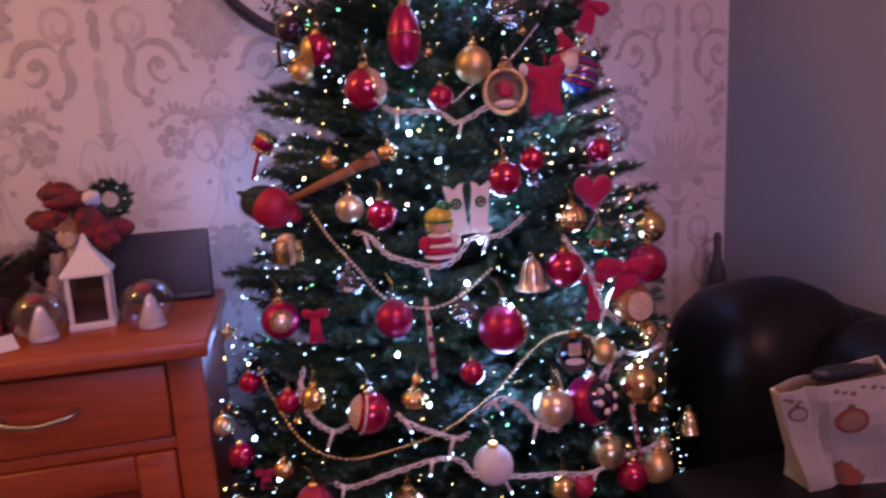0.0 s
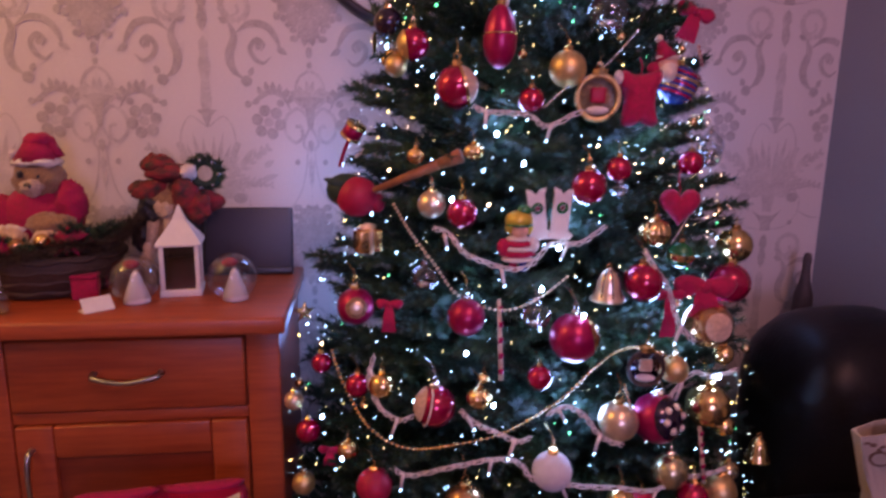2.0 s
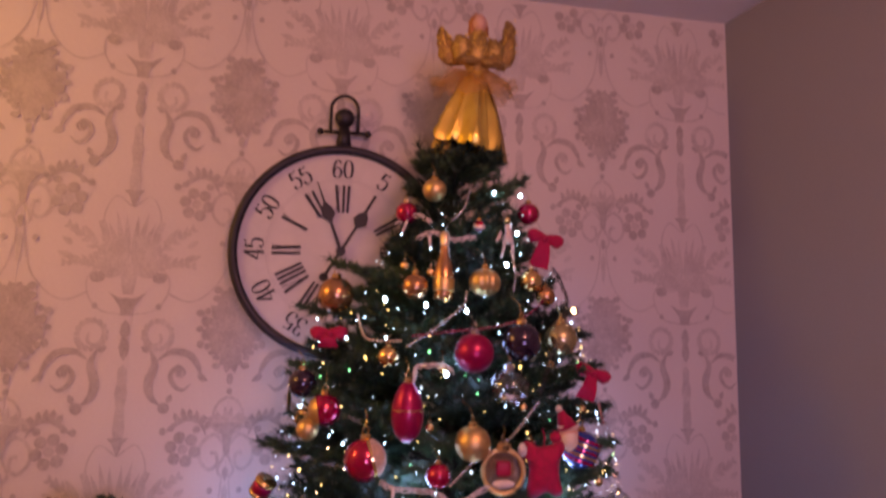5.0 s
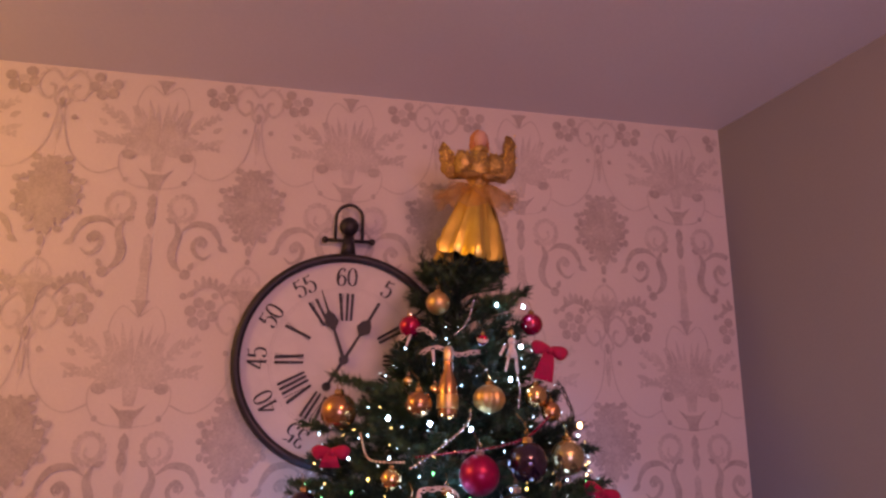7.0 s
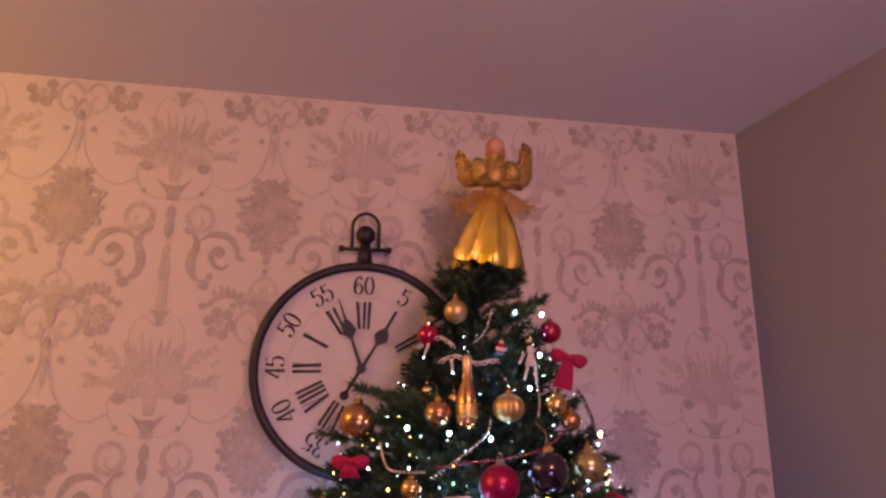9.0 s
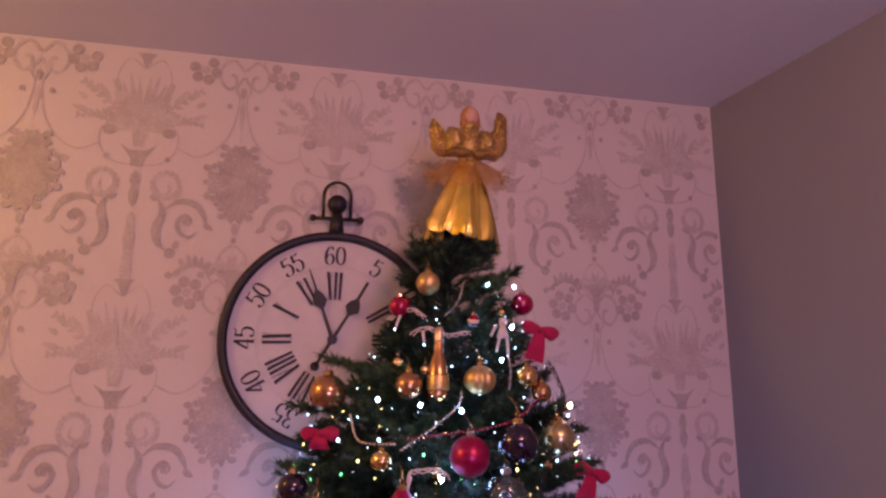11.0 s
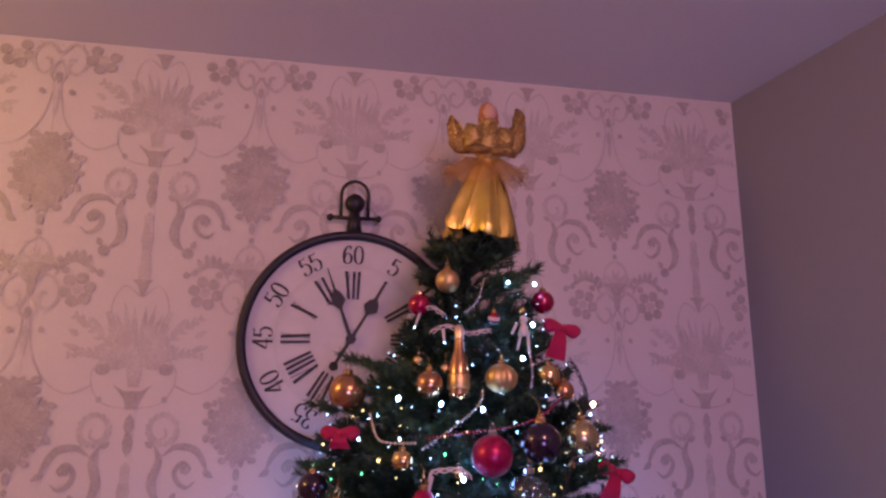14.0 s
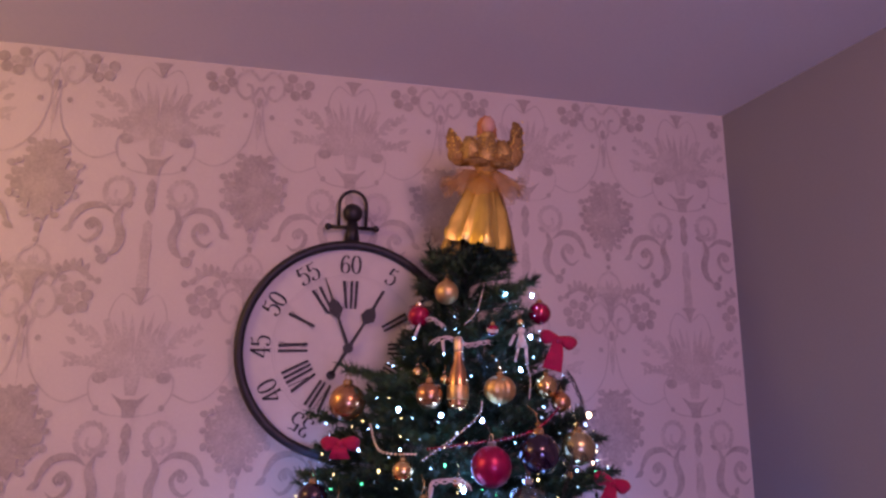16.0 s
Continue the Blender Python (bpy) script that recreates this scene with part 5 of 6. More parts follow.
cable([(-0.460, 1.390, 0.920), (-0.430, 1.370, 0.910), (-0.400, 1.350, 0.880), (-0.350, 1.330, 0.860), (-0.300, 1.320, 0.870), (-0.260, 1.320, 0.900), (-0.210, 1.320, 0.910), (-0.160, 1.330, 0.930)])
cable([(-0.390, 1.410, 1.140), (-0.350, 1.390, 1.130), (-0.290, 1.380, 1.120), (-0.260, 1.370, 1.110), (-0.200, 1.370, 1.130)])
cable([(-0.420, 1.290, 0.610), (-0.400, 1.280, 0.600), (-0.370, 1.270, 0.580), (-0.330, 1.260, 0.570), (-0.300, 1.260, 0.570)])
cable([(-0.540, 1.330, 0.490), (-0.500, 1.310, 0.480), (-0.430, 1.280, 0.510), (-0.370, 1.270, 0.530), (-0.320, 1.260, 0.520), (-0.290, 1.250, 0.500), (-0.210, 1.240, 0.480), (-0.140, 1.240, 0.480), (-0.070, 1.250, 0.460), (0.000, 1.270, 0.470), (0.082, 1.280, 0.482)])
cable([(-0.270, 1.260, 0.610), (-0.240, 1.260, 0.630), (-0.210, 1.260, 0.610), (-0.180, 1.250, 0.580), (-0.140, 1.240, 0.560)])
cable([(-0.090, 1.320, 0.890), (-0.060, 1.310, 0.850), (-0.040, 1.310, 0.810), (-0.020, 1.300, 0.760), (0.010, 1.300, 0.720)])
cable([(-0.570, 1.390, 0.680), (-0.580, 1.390, 0.640), (-0.560, 1.360, 0.590), (-0.530, 1.340, 0.580), (-0.500, 1.320, 0.590)])
cable([(-0.040, 1.280, 0.630), (0.010, 1.300, 0.660), (0.060, 1.320, 0.650), (0.110, 1.320, 0.660)])
cable([(-0.310, 1.540, 1.600), (-0.270, 1.530, 1.610), (-0.230, 1.520, 1.600), (-0.190, 1.520, 1.600)])
cable([(-0.350, 1.590, 1.640), (-0.310, 1.570, 1.650), (-0.280, 1.550, 1.640)])
cable([(-0.330, 1.420, 1.330), (-0.320, 1.430, 1.340), (-0.280, 1.420, 1.350), (-0.260, 1.410, 1.330)])
cable([(-0.010, 1.550, 1.550), (0.010, 1.550, 1.510), (0.010, 1.521, 1.461), (-0.090, 1.410, 1.290)], DARK_CABLE, 0.002, False)
part("socket", cone(bmesh.new(), Vector((0.014, 1.551, 1.443)) - HOME, Vector((0.036, 1.558, 1.453)) - HOME, 0.0045, 0.004, seg=8), DARK_CABLE, lights, "dark socket")
bulb((0.044, 1.563, 1.457), 0.005, True)
light_rng = random.Random(23)
KINDS = (bulb_me, bulb_me, bulb_me, soft_me, soft_me, warm_me, amber_me, amber_me, green_me)
for k in range(285):
    z = 0.22 + 1.56 * (k + light_rng.random()) / 285 * (1 - 0.22 * (k / 285))
    a = -math.pi / 2 + light_rng.uniform(-1.75, 1.75)
    r = light_rng.choice((0.0008, 0.0010, 0.0013, 0.0016, 0.0021))
    shared("bulb", light_rng.choice(KINDS), lights, Matrix.Translation(on_tree(a, z, light_rng.uniform(0.88, 1.0)) - HOME) @ Matrix.Diagonal((r, r, r * 1.2, 1)))
# micro bulbs on thin wire, too many to count, with glints on gold made as glowing specks: cool, amber and, thickest, on
# the side of the grey wall
for name, material, count, low, high, turn, spread in (("cool_bulbs_and_glints", LED, 240, 0.22, 1.66, -1.57, 1.75), ("soft_bulbs_and_glints", LED_SOFT, 200, 0.22, 1.72, -1.57, 1.6),
                                                       ("amber_bulbs_and_glints", LED_AMBER, 170, 0.25, 1.50, -1.45, 1.4), ("side_micro_bulbs", LED_WARM, 50, 0.75, 1.18, -0.75, 0.55)):
    bm = bmesh.new()
    for k in range(count):
        z = low + (high - low) * ((k + light_rng.random()) / count) ** 1.15
        p = on_tree(turn + light_rng.uniform(-spread, spread), z, light_rng.uniform(0.86, 0.99)) - HOME
        bmesh.ops.create_icosphere(bm, subdivisions=1, radius=light_rng.choice((0.0007, 0.0009, 0.0012, 0.0016)), matrix=Matrix.Translation(p))
    tagged(part(name, bm, material, lights, "tiny micro bulbs, and glints made as glowing specks"), kind="stuff")
# the brightest bulbs, facing the viewer
for x, y, z in ((-0.432, 1.358, 0.979), (-0.304, 1.366, 1.041), (-0.250, 1.310, 0.900), (-0.280, 1.300, 0.830), (-0.411, 1.296, 0.718), (-0.210, 1.275, 0.787), (-0.351, 1.379, 1.092),
                (0.070, 1.310, 0.650), (-0.165, 1.260, 0.600), (-0.363, 1.279, 0.626), (-0.673, 1.474, 0.525), (-0.632, 1.411, 0.466), (-0.120, 1.530, 1.550), (-0.130, 1.600, 1.720),
                (-0.270, 1.420, 1.330), (-0.300, 1.480, 1.460), (-0.220, 1.470, 1.450), (-0.090, 1.550, 1.621), (-0.380, 1.500, 1.470), (-0.060, 1.620, 1.720)):
    bulb((x, y, z), 0.0036, False, True)

# ---- angel on the tree top: one plain doll ----
bm = bmesh.new()
doll_rng = random.Random(8)


def crease(x):
    return 1 - 2 * abs(math.sin(x)) ** 0.8


# satin skirt, swept to one side, with sharp folds that run into the waist
rows = []
for t in np.linspace(0, 1, 16):
    width = float(np.interp(t, (0, 0.06, 0.5, 0.85, 1), (0.074, 0.078, 0.053, 0.029, 0.022)))
    ring = []
    for a in np.linspace(0, 2 * math.pi, 132, endpoint=False):
        fold = 1 + (1 - t) ** 0.6 * (0.27 * crease(2.5 * a + 0.5 + 0.5 * math.sin(2 * a) + 0.7 * t) + 0.11 * crease(4.5 * a + 1.9 - 1.2 * t + 0.8 * math.sin(a)) + 0.03 * noise.noise(Vector((9 * math.cos(a), 9 * math.sin(a), 5 * t))) + 0.05 * noise.noise(Vector((3 * math.cos(a), 3 * math.sin(a), 9 * t))))
        hem = (0.010 * math.sin(2 * a + 0.6) + 0.004 * crease(5.5 * a)) * (1 - t) ** 2
        ring.append(bm.verts.new((-0.026 * (1 - t) + 0.002 + width * fold * math.cos(a), 0.85 * width * fold * math.sin(a), 0.184 * t + hem)))
    rows.append(ring)
for p, q in zip(rows, rows[1:]):
    for k in range(132):
        bm.faces.new((p[k], p[(k + 1) % 132], q[(k + 1) % 132], q[k])).material_index = 0


def rough_ball(c, r, slot, amount, rate=60):
    start = len(bm.verts)
    ball(bm, c, r, slot, 28, 18)
    bm.verts.ensure_lookup_table()
    for v in bm.verts[start:]:
        d = (v.co - Vector(c)).normalized()
        v.co += d * amount * (noise.noise(v.co * rate) + 0.7 * noise.noise(v.co * rate * 2.3))


# bodice, puffed sleeves and folded forearms of crushed gold cloth
rough_ball((0.006, 0.0, 0.230), (0.034, 0.028, 0.056), 4, 0.007, 80)
for s in (-1, 1):
    rough_ball((0.006 + s * 0.040, -0.004, 0.238), (0.023, 0.022, 0.034), 4, 0.009, 85)
    rough_ball((0.006 + s * 0.030, -0.024, 0.204), (0.034, 0.014, 0.011), 5, 0.005, 85)
rough_ball((0.010, -0.004, 0.278), (0.022, 0.020, 0.012), 4, 0.005, 90)
ball(bm, (0.010, -0.006, 0.306), (0.0175, 0.019, 0.023), 1)
rough_ball((0.010, 0.005, 0.310), (0.0225, 0.020, 0.0255), 2, 0.003, 110)
for s in (-1, 1):
    rough_ball((0.010 + s * 0.017, 0.003, 0.292), (0.008, 0.012, 0.020), 2, 0.003, 110)
for k in range(60):
    t = doll_rng.uniform(-1, 1)
    ball(bm, (0.006 + 0.055 * t, -0.030 + 0.014 * abs(t), doll_rng.uniform(0.205, 0.270)), (0.0020, 0.0012, 0.0020), 0, 6, 4)
# wings: padded, crusted with sequins
wings = ([(-0.030, 0.212), (-0.055, 0.200), (-0.078, 0.214), (-0.090, 0.248), (-0.088, 0.280), (-0.080, 0.298), (-0.066, 0.284), (-0.050, 0.264), (-0.034, 0.252)],
         [(0.042, 0.252), (0.062, 0.264), (0.076, 0.288), (0.080, 0.318), (0.094, 0.335), (0.106, 0.318), (0.111, 0.280), (0.105, 0.228), (0.080, 0.206), (0.042, 0.214)])
for cut in wings:
    rim = [p for p in smooth_path([(x, 0.0, z) for x, z in cut + cut[:1]], 5)[:-1]]
    mid = sum(rim, Vector()) / len(rim)
    rows = []
    for f, y in ((0.06, -0.014), (0.4, -0.013), (0.7, -0.010), (0.9, -0.005), (1.0, 0.0), (0.9, 0.004), (0.4, 0.006), (0.06, 0.006)):
        ring = []
        for p in rim:
            c = mid + (p - mid) * f + Vector((0, 0.014 + y, 0))
            ring.append(bm.verts.new(c + Vector((noise.noise(c * 90), noise.noise(c * 80 + Vector((5, 0, 0))), noise.noise(c * 90 + Vector((0, 9, 0))))) * 0.006))
        rows.append(ring)
    n = len(rim)
    for p, q in zip(rows, rows[1:]):
        for k in range(n):
            bm.faces.new((p[k], q[k], q[(k + 1) % n], p[(k + 1) % n])).material_index = 5
    for k in range(34):
        p = rim[doll_rng.randrange(n)]
        c = mid + (p - mid) * doll_rng.uniform(0.2, 1.0) + Vector((0, doll_rng.uniform(-0.006, 0.004), 0))
        ball(bm, c, (0.0024, 0.0012, 0.0024), 0, 6, 4)
# crumpled net sash about the waist
for turn, wide, low in ((0.0, 0.105, 0.150), (1.1, 0.098, 0.132), (2.3, 0.110, 0.166)):
    rows = []
    for q, z in ((0.022, 0.190), (0.05, 0.188), (0.08, (0.188 + low) / 2), (wide, low)):
        ring = []
        for a in np.linspace(0, 2 * math.pi, 60, endpoint=False):
            c = Vector((q * math.cos(a) + 0.006, 0.5 * q * math.sin(a) + 0.012, z))
            d = noise.noise(c * 45 + Vector((turn * 9, 0, 0)))
            ring.append(bm.verts.new(c + Vector((0.22 * q * d, 0.10 * q * d, 0.42 * q * noise.noise(c * 38 + Vector((0, turn * 7, 0)))))))
        rows.append(ring)
    for p, q in zip(rows, rows[1:]):
        for k in range(60):
            bm.faces.new((p[k], p[(k + 1) % 60], q[(k + 1) % 60], q[k])).material_index = 3
for k in range(40):
    s = doll_rng.choice((-1, 1))
    ball(bm, (0.006 + s * doll_rng.uniform(0.045, 0.11), doll_rng.uniform(-0.03, 0.03), doll_rng.uniform(0.12, 0.19)), 0.0010, 0, 6, 4)
# dull train hanging behind the skirt
rows = []
for q, z in ((0.030, 0.186), (0.052, 0.12), (0.068, 0.05), (0.080, -0.026)):
    rows.append([bm.verts.new((q * (1 + 0.10 * crease(4 * a)) * math.cos(a) + 0.004, q * math.sin(a) * 0.8 + 0.014, z)) for a in np.linspace(-0.30, math.pi + 0.30, 40)])
for p, q in zip(rows, rows[1:]):
    for k in range(39):
        bm.faces.new((p[k], p[k + 1], q[k + 1], q[k])).material_index = 4
LAME = mat("gold_lame", (0.96, 0.66, 0.13), 0.37, 0.80, grain=0.12, scale=26, bump=0.5)
CRUSHED = mat("crushed_gold_cloth", (0.58, 0.38, 0.12), 0.38, 0.75, grain=0.4, scale=130, bump=1.0)
SEQUIN = mat("brown_gold_sequins", (0.46, 0.28, 0.09), 0.30, 0.85, grain=0.5, scale=220, bump=1.0)
angel = finish("angel_topper", bm, [LAME, SKIN, HAIR, TULLE, CRUSHED, SEQUIN])
angel.matrix_basis = pose(-0.161, 1.665, 1.836, 0, 0, 4)
tagged(angel, "gold-robed angel doll with wings on the tree top", "doll")

# ---- things on the sideboard ----
lantern = thing("lantern", (-0.995, 1.735, ST), "white painted candle lantern with pointed roof", "lantern", turn=8)
part("base", box(bmesh.new(), -0.055, 0.055, -0.055, 0.055, 0, 0.018, 0.003), WHITE, lantern)
for a in (-1, 1):
    for c in (-1, 1):
        part("post", box(bmesh.new(), a * 0.046 - 0.006, a * 0.046 + 0.006, c * 0.046 - 0.006, c * 0.046 + 0.006, 0.018, 0.128, 0.001), WHITE, lantern)
for c in (-1, 1):
    ob = part("pane", box(bmesh.new(), -0.040, 0.040, c * 0.046 - 0.001, c * 0.046 + 0.001, 0.019, 0.127), GLASS_DARK, lantern, "", False)
    ob = part("pane", box(bmesh.new(), c * 0.046 - 0.001, c * 0.046 + 0.001, -0.040, 0.040, 0.019, 0.127), GLASS_DARK, lantern, "", False)
part("candle", cone(bmesh.new(), (0, 0, 0.018), (0, 0, 0.088), 0.036, 0.036, seg=24), CREAM, lantern, "cream pillar candle")
bm = bmesh.new()
box(bm, -0.060, 0.060, -0.060, 0.060, 0.128, 0.136, 0.002)
made = bmesh.ops.create_cone(bm, cap_ends=True, segments=4, radius1=0.084, radius2=0.022, depth=0.055, matrix=Matrix.Translation((0, 0, 0.1635)) @ Matrix.Rotation(math.pi / 4, 4, "Z"))
made = bmesh.ops.create_cone(bm, cap_ends=True, segments=4, radius1=0.024, radius2=0.004, depth=0.036, matrix=Matrix.Translation((0, 0, 0.207)) @ Matrix.Rotation(math.pi / 4, 4, "Z"))
part("roof", bm, WHITE, lantern, "", False)
lantern.scale = (0.80, 0.80, 0.89)

for x, y, label in ((-0.872, 1.665, "small glass snow globe with a white tree inside"), (-1.075, 1.655, "small glass snow globe with a white tree and red base")):
    globe = thing("snow_globe", (x, y, ST), label, "snow globe", "snow globes on the sideboard")
    part("dome", ball(bmesh.new(), (0, 0, 0.052), (0.053, 0.053, 0.052), u=24, v=16), GLASS, globe)
    part("figure", lathe(bmesh.new(), [(0.027, 0.002), (0.026, 0.012), (0.019, 0.035), (0.013, 0.050), (0.010, 0.062), (0.002, 0.072)], c=(0.006, -0.004, 0), seg=18), SNOW, globe, "white tree inside")
    part("scene", ball(bmesh.new(), (-0.006, 0.010, 0.082), (0.018, 0.012, 0.010), u=12, v=8), RED_MATTE, globe, "red figure inside")

lap = thing("laptop", (-0.90, 1.90, ST), "dark closed laptop leaning upright against the wall", "laptop")
ob = part("lid", box(bmesh.new(), -0.135, 0.135, -0.008, 0.006, 0.0, 0.170, 0.006), SCREEN, lap)
ob.matrix_basis = pose(0, 0, 0, -8, 0, 0)
ob = part("hinge", box(bmesh.new(), -0.134, 0.134, -0.012, 0.009, 0.0, 0.020, 0.004), BLACK, lap)
ob.matrix_basis = pose(0, 0, 0, -8, 0, 0)

card = thing("gift_card", (-1.135, 1.605, ST), "small folded white card on the sideboard", "card", turn=40)
bm = bmesh.new()
box(bm, -0.030, 0.030, -0.018, 0.018, 0.0, 0.0012)
part("leaf", bm, WHITE, card, "", False)
ob = part("leaf", box(bmesh.new(), -0.030, 0.030, 0.0, 0.034, 0.0, 0.0012), WHITE, card, "", False)
ob.matrix_basis = pose(0, -0.018, 0.001, 48, 0, 0)
tin = thing("red_box", (-1.19, 1.70, ST), "small red felt box on the sideboard", "box", turn=10)
part("box", box(bmesh.new(), -0.026, 0.026, -0.02, 0.02, 0, 0.045, 0.004), RED_CLOTH, tin)
part("lid", box(bmesh.new(), -0.027, 0.027, -0.021, 0.021, 0.0455, 0.056, 0.003), RED_CLOTH, tin)
bot = thing("hand_gel_bottle", (-1.315, 1.585, ST), "small clear plastic bottle with a white cap", "bottle")
part("bottle", box(bmesh.new(), -0.022, 0.022, -0.013, 0.013, 0.0, 0.058, 0.008), GLASS, bot)
part("liquid", box(bmesh.new(), -0.019, 0.019, -0.010, 0.010, 0.004, 0.04, 0.006), GLASS, bot)
part("cap", cone(bmesh.new(), (0, 0, 0.058), (0, 0, 0.080), 0.011, 0.010, seg=16), WHITE, bot)

basket = thing("basket", (-1.315, 1.78, ST), "dark wicker basket filled with greenery and baubles", "basket")
part("bowl", lathe(bmesh.new(), [(0.10, 0.0), (0.14, 0.004), (0.172, 0.06), (0.182, 0.095), (0.176, 0.098), (0.162, 0.06), (0.1, 0.02)], seg=40, ripple=lambda a, z: 1 + 0.012 * math.cos(40 * a)), WICKER, basket).scale = (1.0, 0.72, 1)
for k in range(4):
    rr = 0.146 + 0.012 * k
    part("weave", tube(bmesh.new(), [Vector((rr * math.cos(a), rr * 0.72 * math.sin(a), 0.016 + 0.024 * k + 0.003 * math.sin(14 * a + k * math.pi))) for a in np.linspace(0, 2 * math.pi, 60, endpoint=False)], 0.006, 6, closed=True), WICKER, basket)
rnd = random.Random(5)
for k in range(14):
    a = 2 * math.pi * k / 14
    tip = Vector((0.20 * math.cos(a), 0.135 * math.sin(a), 0.13 + rnd.uniform(-0.02, 0.05)))
    shared("greenery", fir_branch(tip, Vector((0.02 * math.cos(a), 0.02 * math.sin(a), 0.06)), rnd, False, 0.6), basket)
for x, y, z, r in ((-0.105, -0.085, 0.125, 0.045), (0.10, -0.075, 0.13, 0.045), (-0.02, -0.10, 0.115, 0.03)):
    for turn in (0, 36):
        ob = part("poinsettia", puffy(star_outline(r * (1 - turn * 0.008), 0.4), 0.008), RED_CLOTH, basket, "red cloth poinsettia")
        ob.matrix_basis = pose(x, y - 0.01 - turn * 0.0002, z, -20, turn, 0)
for x, y, z, m in ((-0.13, -0.06, 0.13, RED), (-0.06, -0.09, 0.125, RED), (0.05, -0.09, 0.128, GOLD), (0.11, -0.06, 0.13, RED), (0.0, -0.10, 0.12, COPPER)):
    shared("berry", sphere_mesh(m), basket, Matrix.Translation((x, y, z)) @ Matrix.Diagonal((0.017, 0.017, 0.017, 1)))

verts, faces = [], []
for k in range(9000):
    a = rnd.uniform(0, 2 * math.pi)
    core = Vector((0.185 * math.cos(a), 0.135 * math.sin(a), 0.115 + 0.012 * math.sin(5 * a)))
    heap = max(0.0, 1 - abs(math.remainder(a + 0.1, 2 * math.pi)) / 0.5)
    core += Vector((0.035 * heap, 0, 0.05 * heap))
    d = Vector((rnd.gauss(0, 1), rnd.gauss(0, 1), rnd.gauss(0, 1))).normalized()
    ln = rnd.uniform(0.02, 0.038) * (1 + 0.5 * heap)
    w = d.cross(Vector((rnd.random(), rnd.random(), 1))).normalized() * 0.0009
    k0 = len(verts)
    verts += [tuple(core - w), tuple(core + w), tuple(core + d * ln + Vector((0, 0, -0.004)))]
    faces.append((k0, k0 + 1, k0 + 2))
me = bpy.data.meshes.new("fluffy_garland")
me.from_pydata(verts, [], faces)
me.materials.append(WICKER)
tagged(shared("fluffy_garland", me, basket, None, "dark brown fluffy garland round the rim"), kind="stuff")

plain_figure("santa_bear", (-1.315, 1.80, ST + 0.08), "brown plush bear in a red coat and hat", "soft toy", [
    ("ball", 1, (0.0, 0, 0.10), (0.085, 0.065, 0.085)), ("ball", 0, (0.01, -0.005, 0.20), (0.058, 0.052, 0.055)), ("ball", 2, (0.012, -0.048, 0.185), (0.028, 0.022, 0.022)),
    ("ball", 4, (0.012, -0.070, 0.190), (0.008, 0.006, 0.006)), ("ball", 4, (-0.008, -0.052, 0.212), 0.005), ("ball", 4, (0.032, -0.052, 0.212), 0.005),
    ("ball", 3, (0.008, 0, 0.243), (0.060, 0.055, 0.016)), ("cone", 1, (0.008, 0, 0.245), (0.014, 0.0, 0.295), 0.054, 0.034), ("ball", 1, (0.014, 0, 0.292), (0.036, 0.034, 0.026)),
    ("cone", 1, (0.03, 0, 0.30), (0.062, 0, 0.258), 0.016, 0.010), ("ball", 3, (-0.042, -0.005, 0.262), 0.014),
    ("ball", 1, (-0.088, -0.02, 0.10), (0.058, 0.045, 0.062)), ("ball", 1, (0.082, -0.01, 0.13), (0.034, 0.036, 0.07)), ("ball", 0, (0.05, -0.06, 0.09), (0.055, 0.03, 0.03)),
    ("ball", 2, (-0.04, -0.07, 0.05), (0.04, 0.035, 0.035)), ("ball", 2, (0.05, -0.07, 0.05), (0.04, 0.035, 0.035)), ("ball", 3, (-0.05, -0.062, 0.075), (0.045, 0.02, 0.014)),
    ("ball", 1, (-0.10, -0.075, 0.035), (0.05, 0.02, 0.022)), ("ball", 1, (0.10, -0.075, 0.045), (0.05, 0.02, 0.026))], [PLUSH, RED_CLOTH, PLUSH_PALE, FUR, BLACK], pile=0.006).scale = (0.90, 0.90, 0.86)
plain_figure("reindeer_toy", (-1.05, 1.84, ST), "plush toy in a red tartan hat and bow", "soft toy", [
    ("ball", 0, (0.0, 0, 0.085), (0.050, 0.045, 0.09)), ("ball", 0, (0.0, -0.005, 0.215), (0.048, 0.044, 0.05)), ("ball", 1, (0.004, -0.04, 0.20), (0.024, 0.02, 0.02)),
    ("ball", 2, (0.012, 0, 0.288), (0.060, 0.05, 0.024)), ("ball", 2, (-0.012, 0, 0.305), (0.042, 0.04, 0.026)), ("ball", 3, (0.058, -0.01, 0.290), (0.022, 0.03, 0.018)),
    ("ball", 2, (-0.03, -0.02, 0.245), (0.048, 0.03, 0.028)), ("ball", 2, (0.05, -0.02, 0.235), (0.036, 0.03, 0.045)), ("ball", 2, (0.085, -0.025, 0.20), (0.032, 0.018, 0.04)),
    ("ball", 4, (-0.03, -0.03, 0.20), (0.028, 0.025, 0.035)), ("cone", 1, (-0.02, -0.03, 0.19), (-0.03, -0.04, 0.10), 0.014, 0.012), ("cone", 1, (0.014, -0.03, 0.19), (0.01, -0.04, 0.10), 0.014, 0.012),
    ("ball", 1, (-0.034, -0.04, 0.06), (0.022, 0.03, 0.055)), ("ball", 4, (-0.055, -0.01, 0.13), (0.03, 0.03, 0.05)), ("ball", 4, (0.02, -0.02, 0.04), (0.05, 0.04, 0.038))],
    [PLUSH, PLUSH_PALE, TARTAN, FUR, BLACK], pile=0.006).scale = (0.92, 0.92, 0.91)
wreath = thing("small_wreath", (-0.965, 1.875, ST + 0.258), "small frosted fir wreath with a red bow", "wreath")
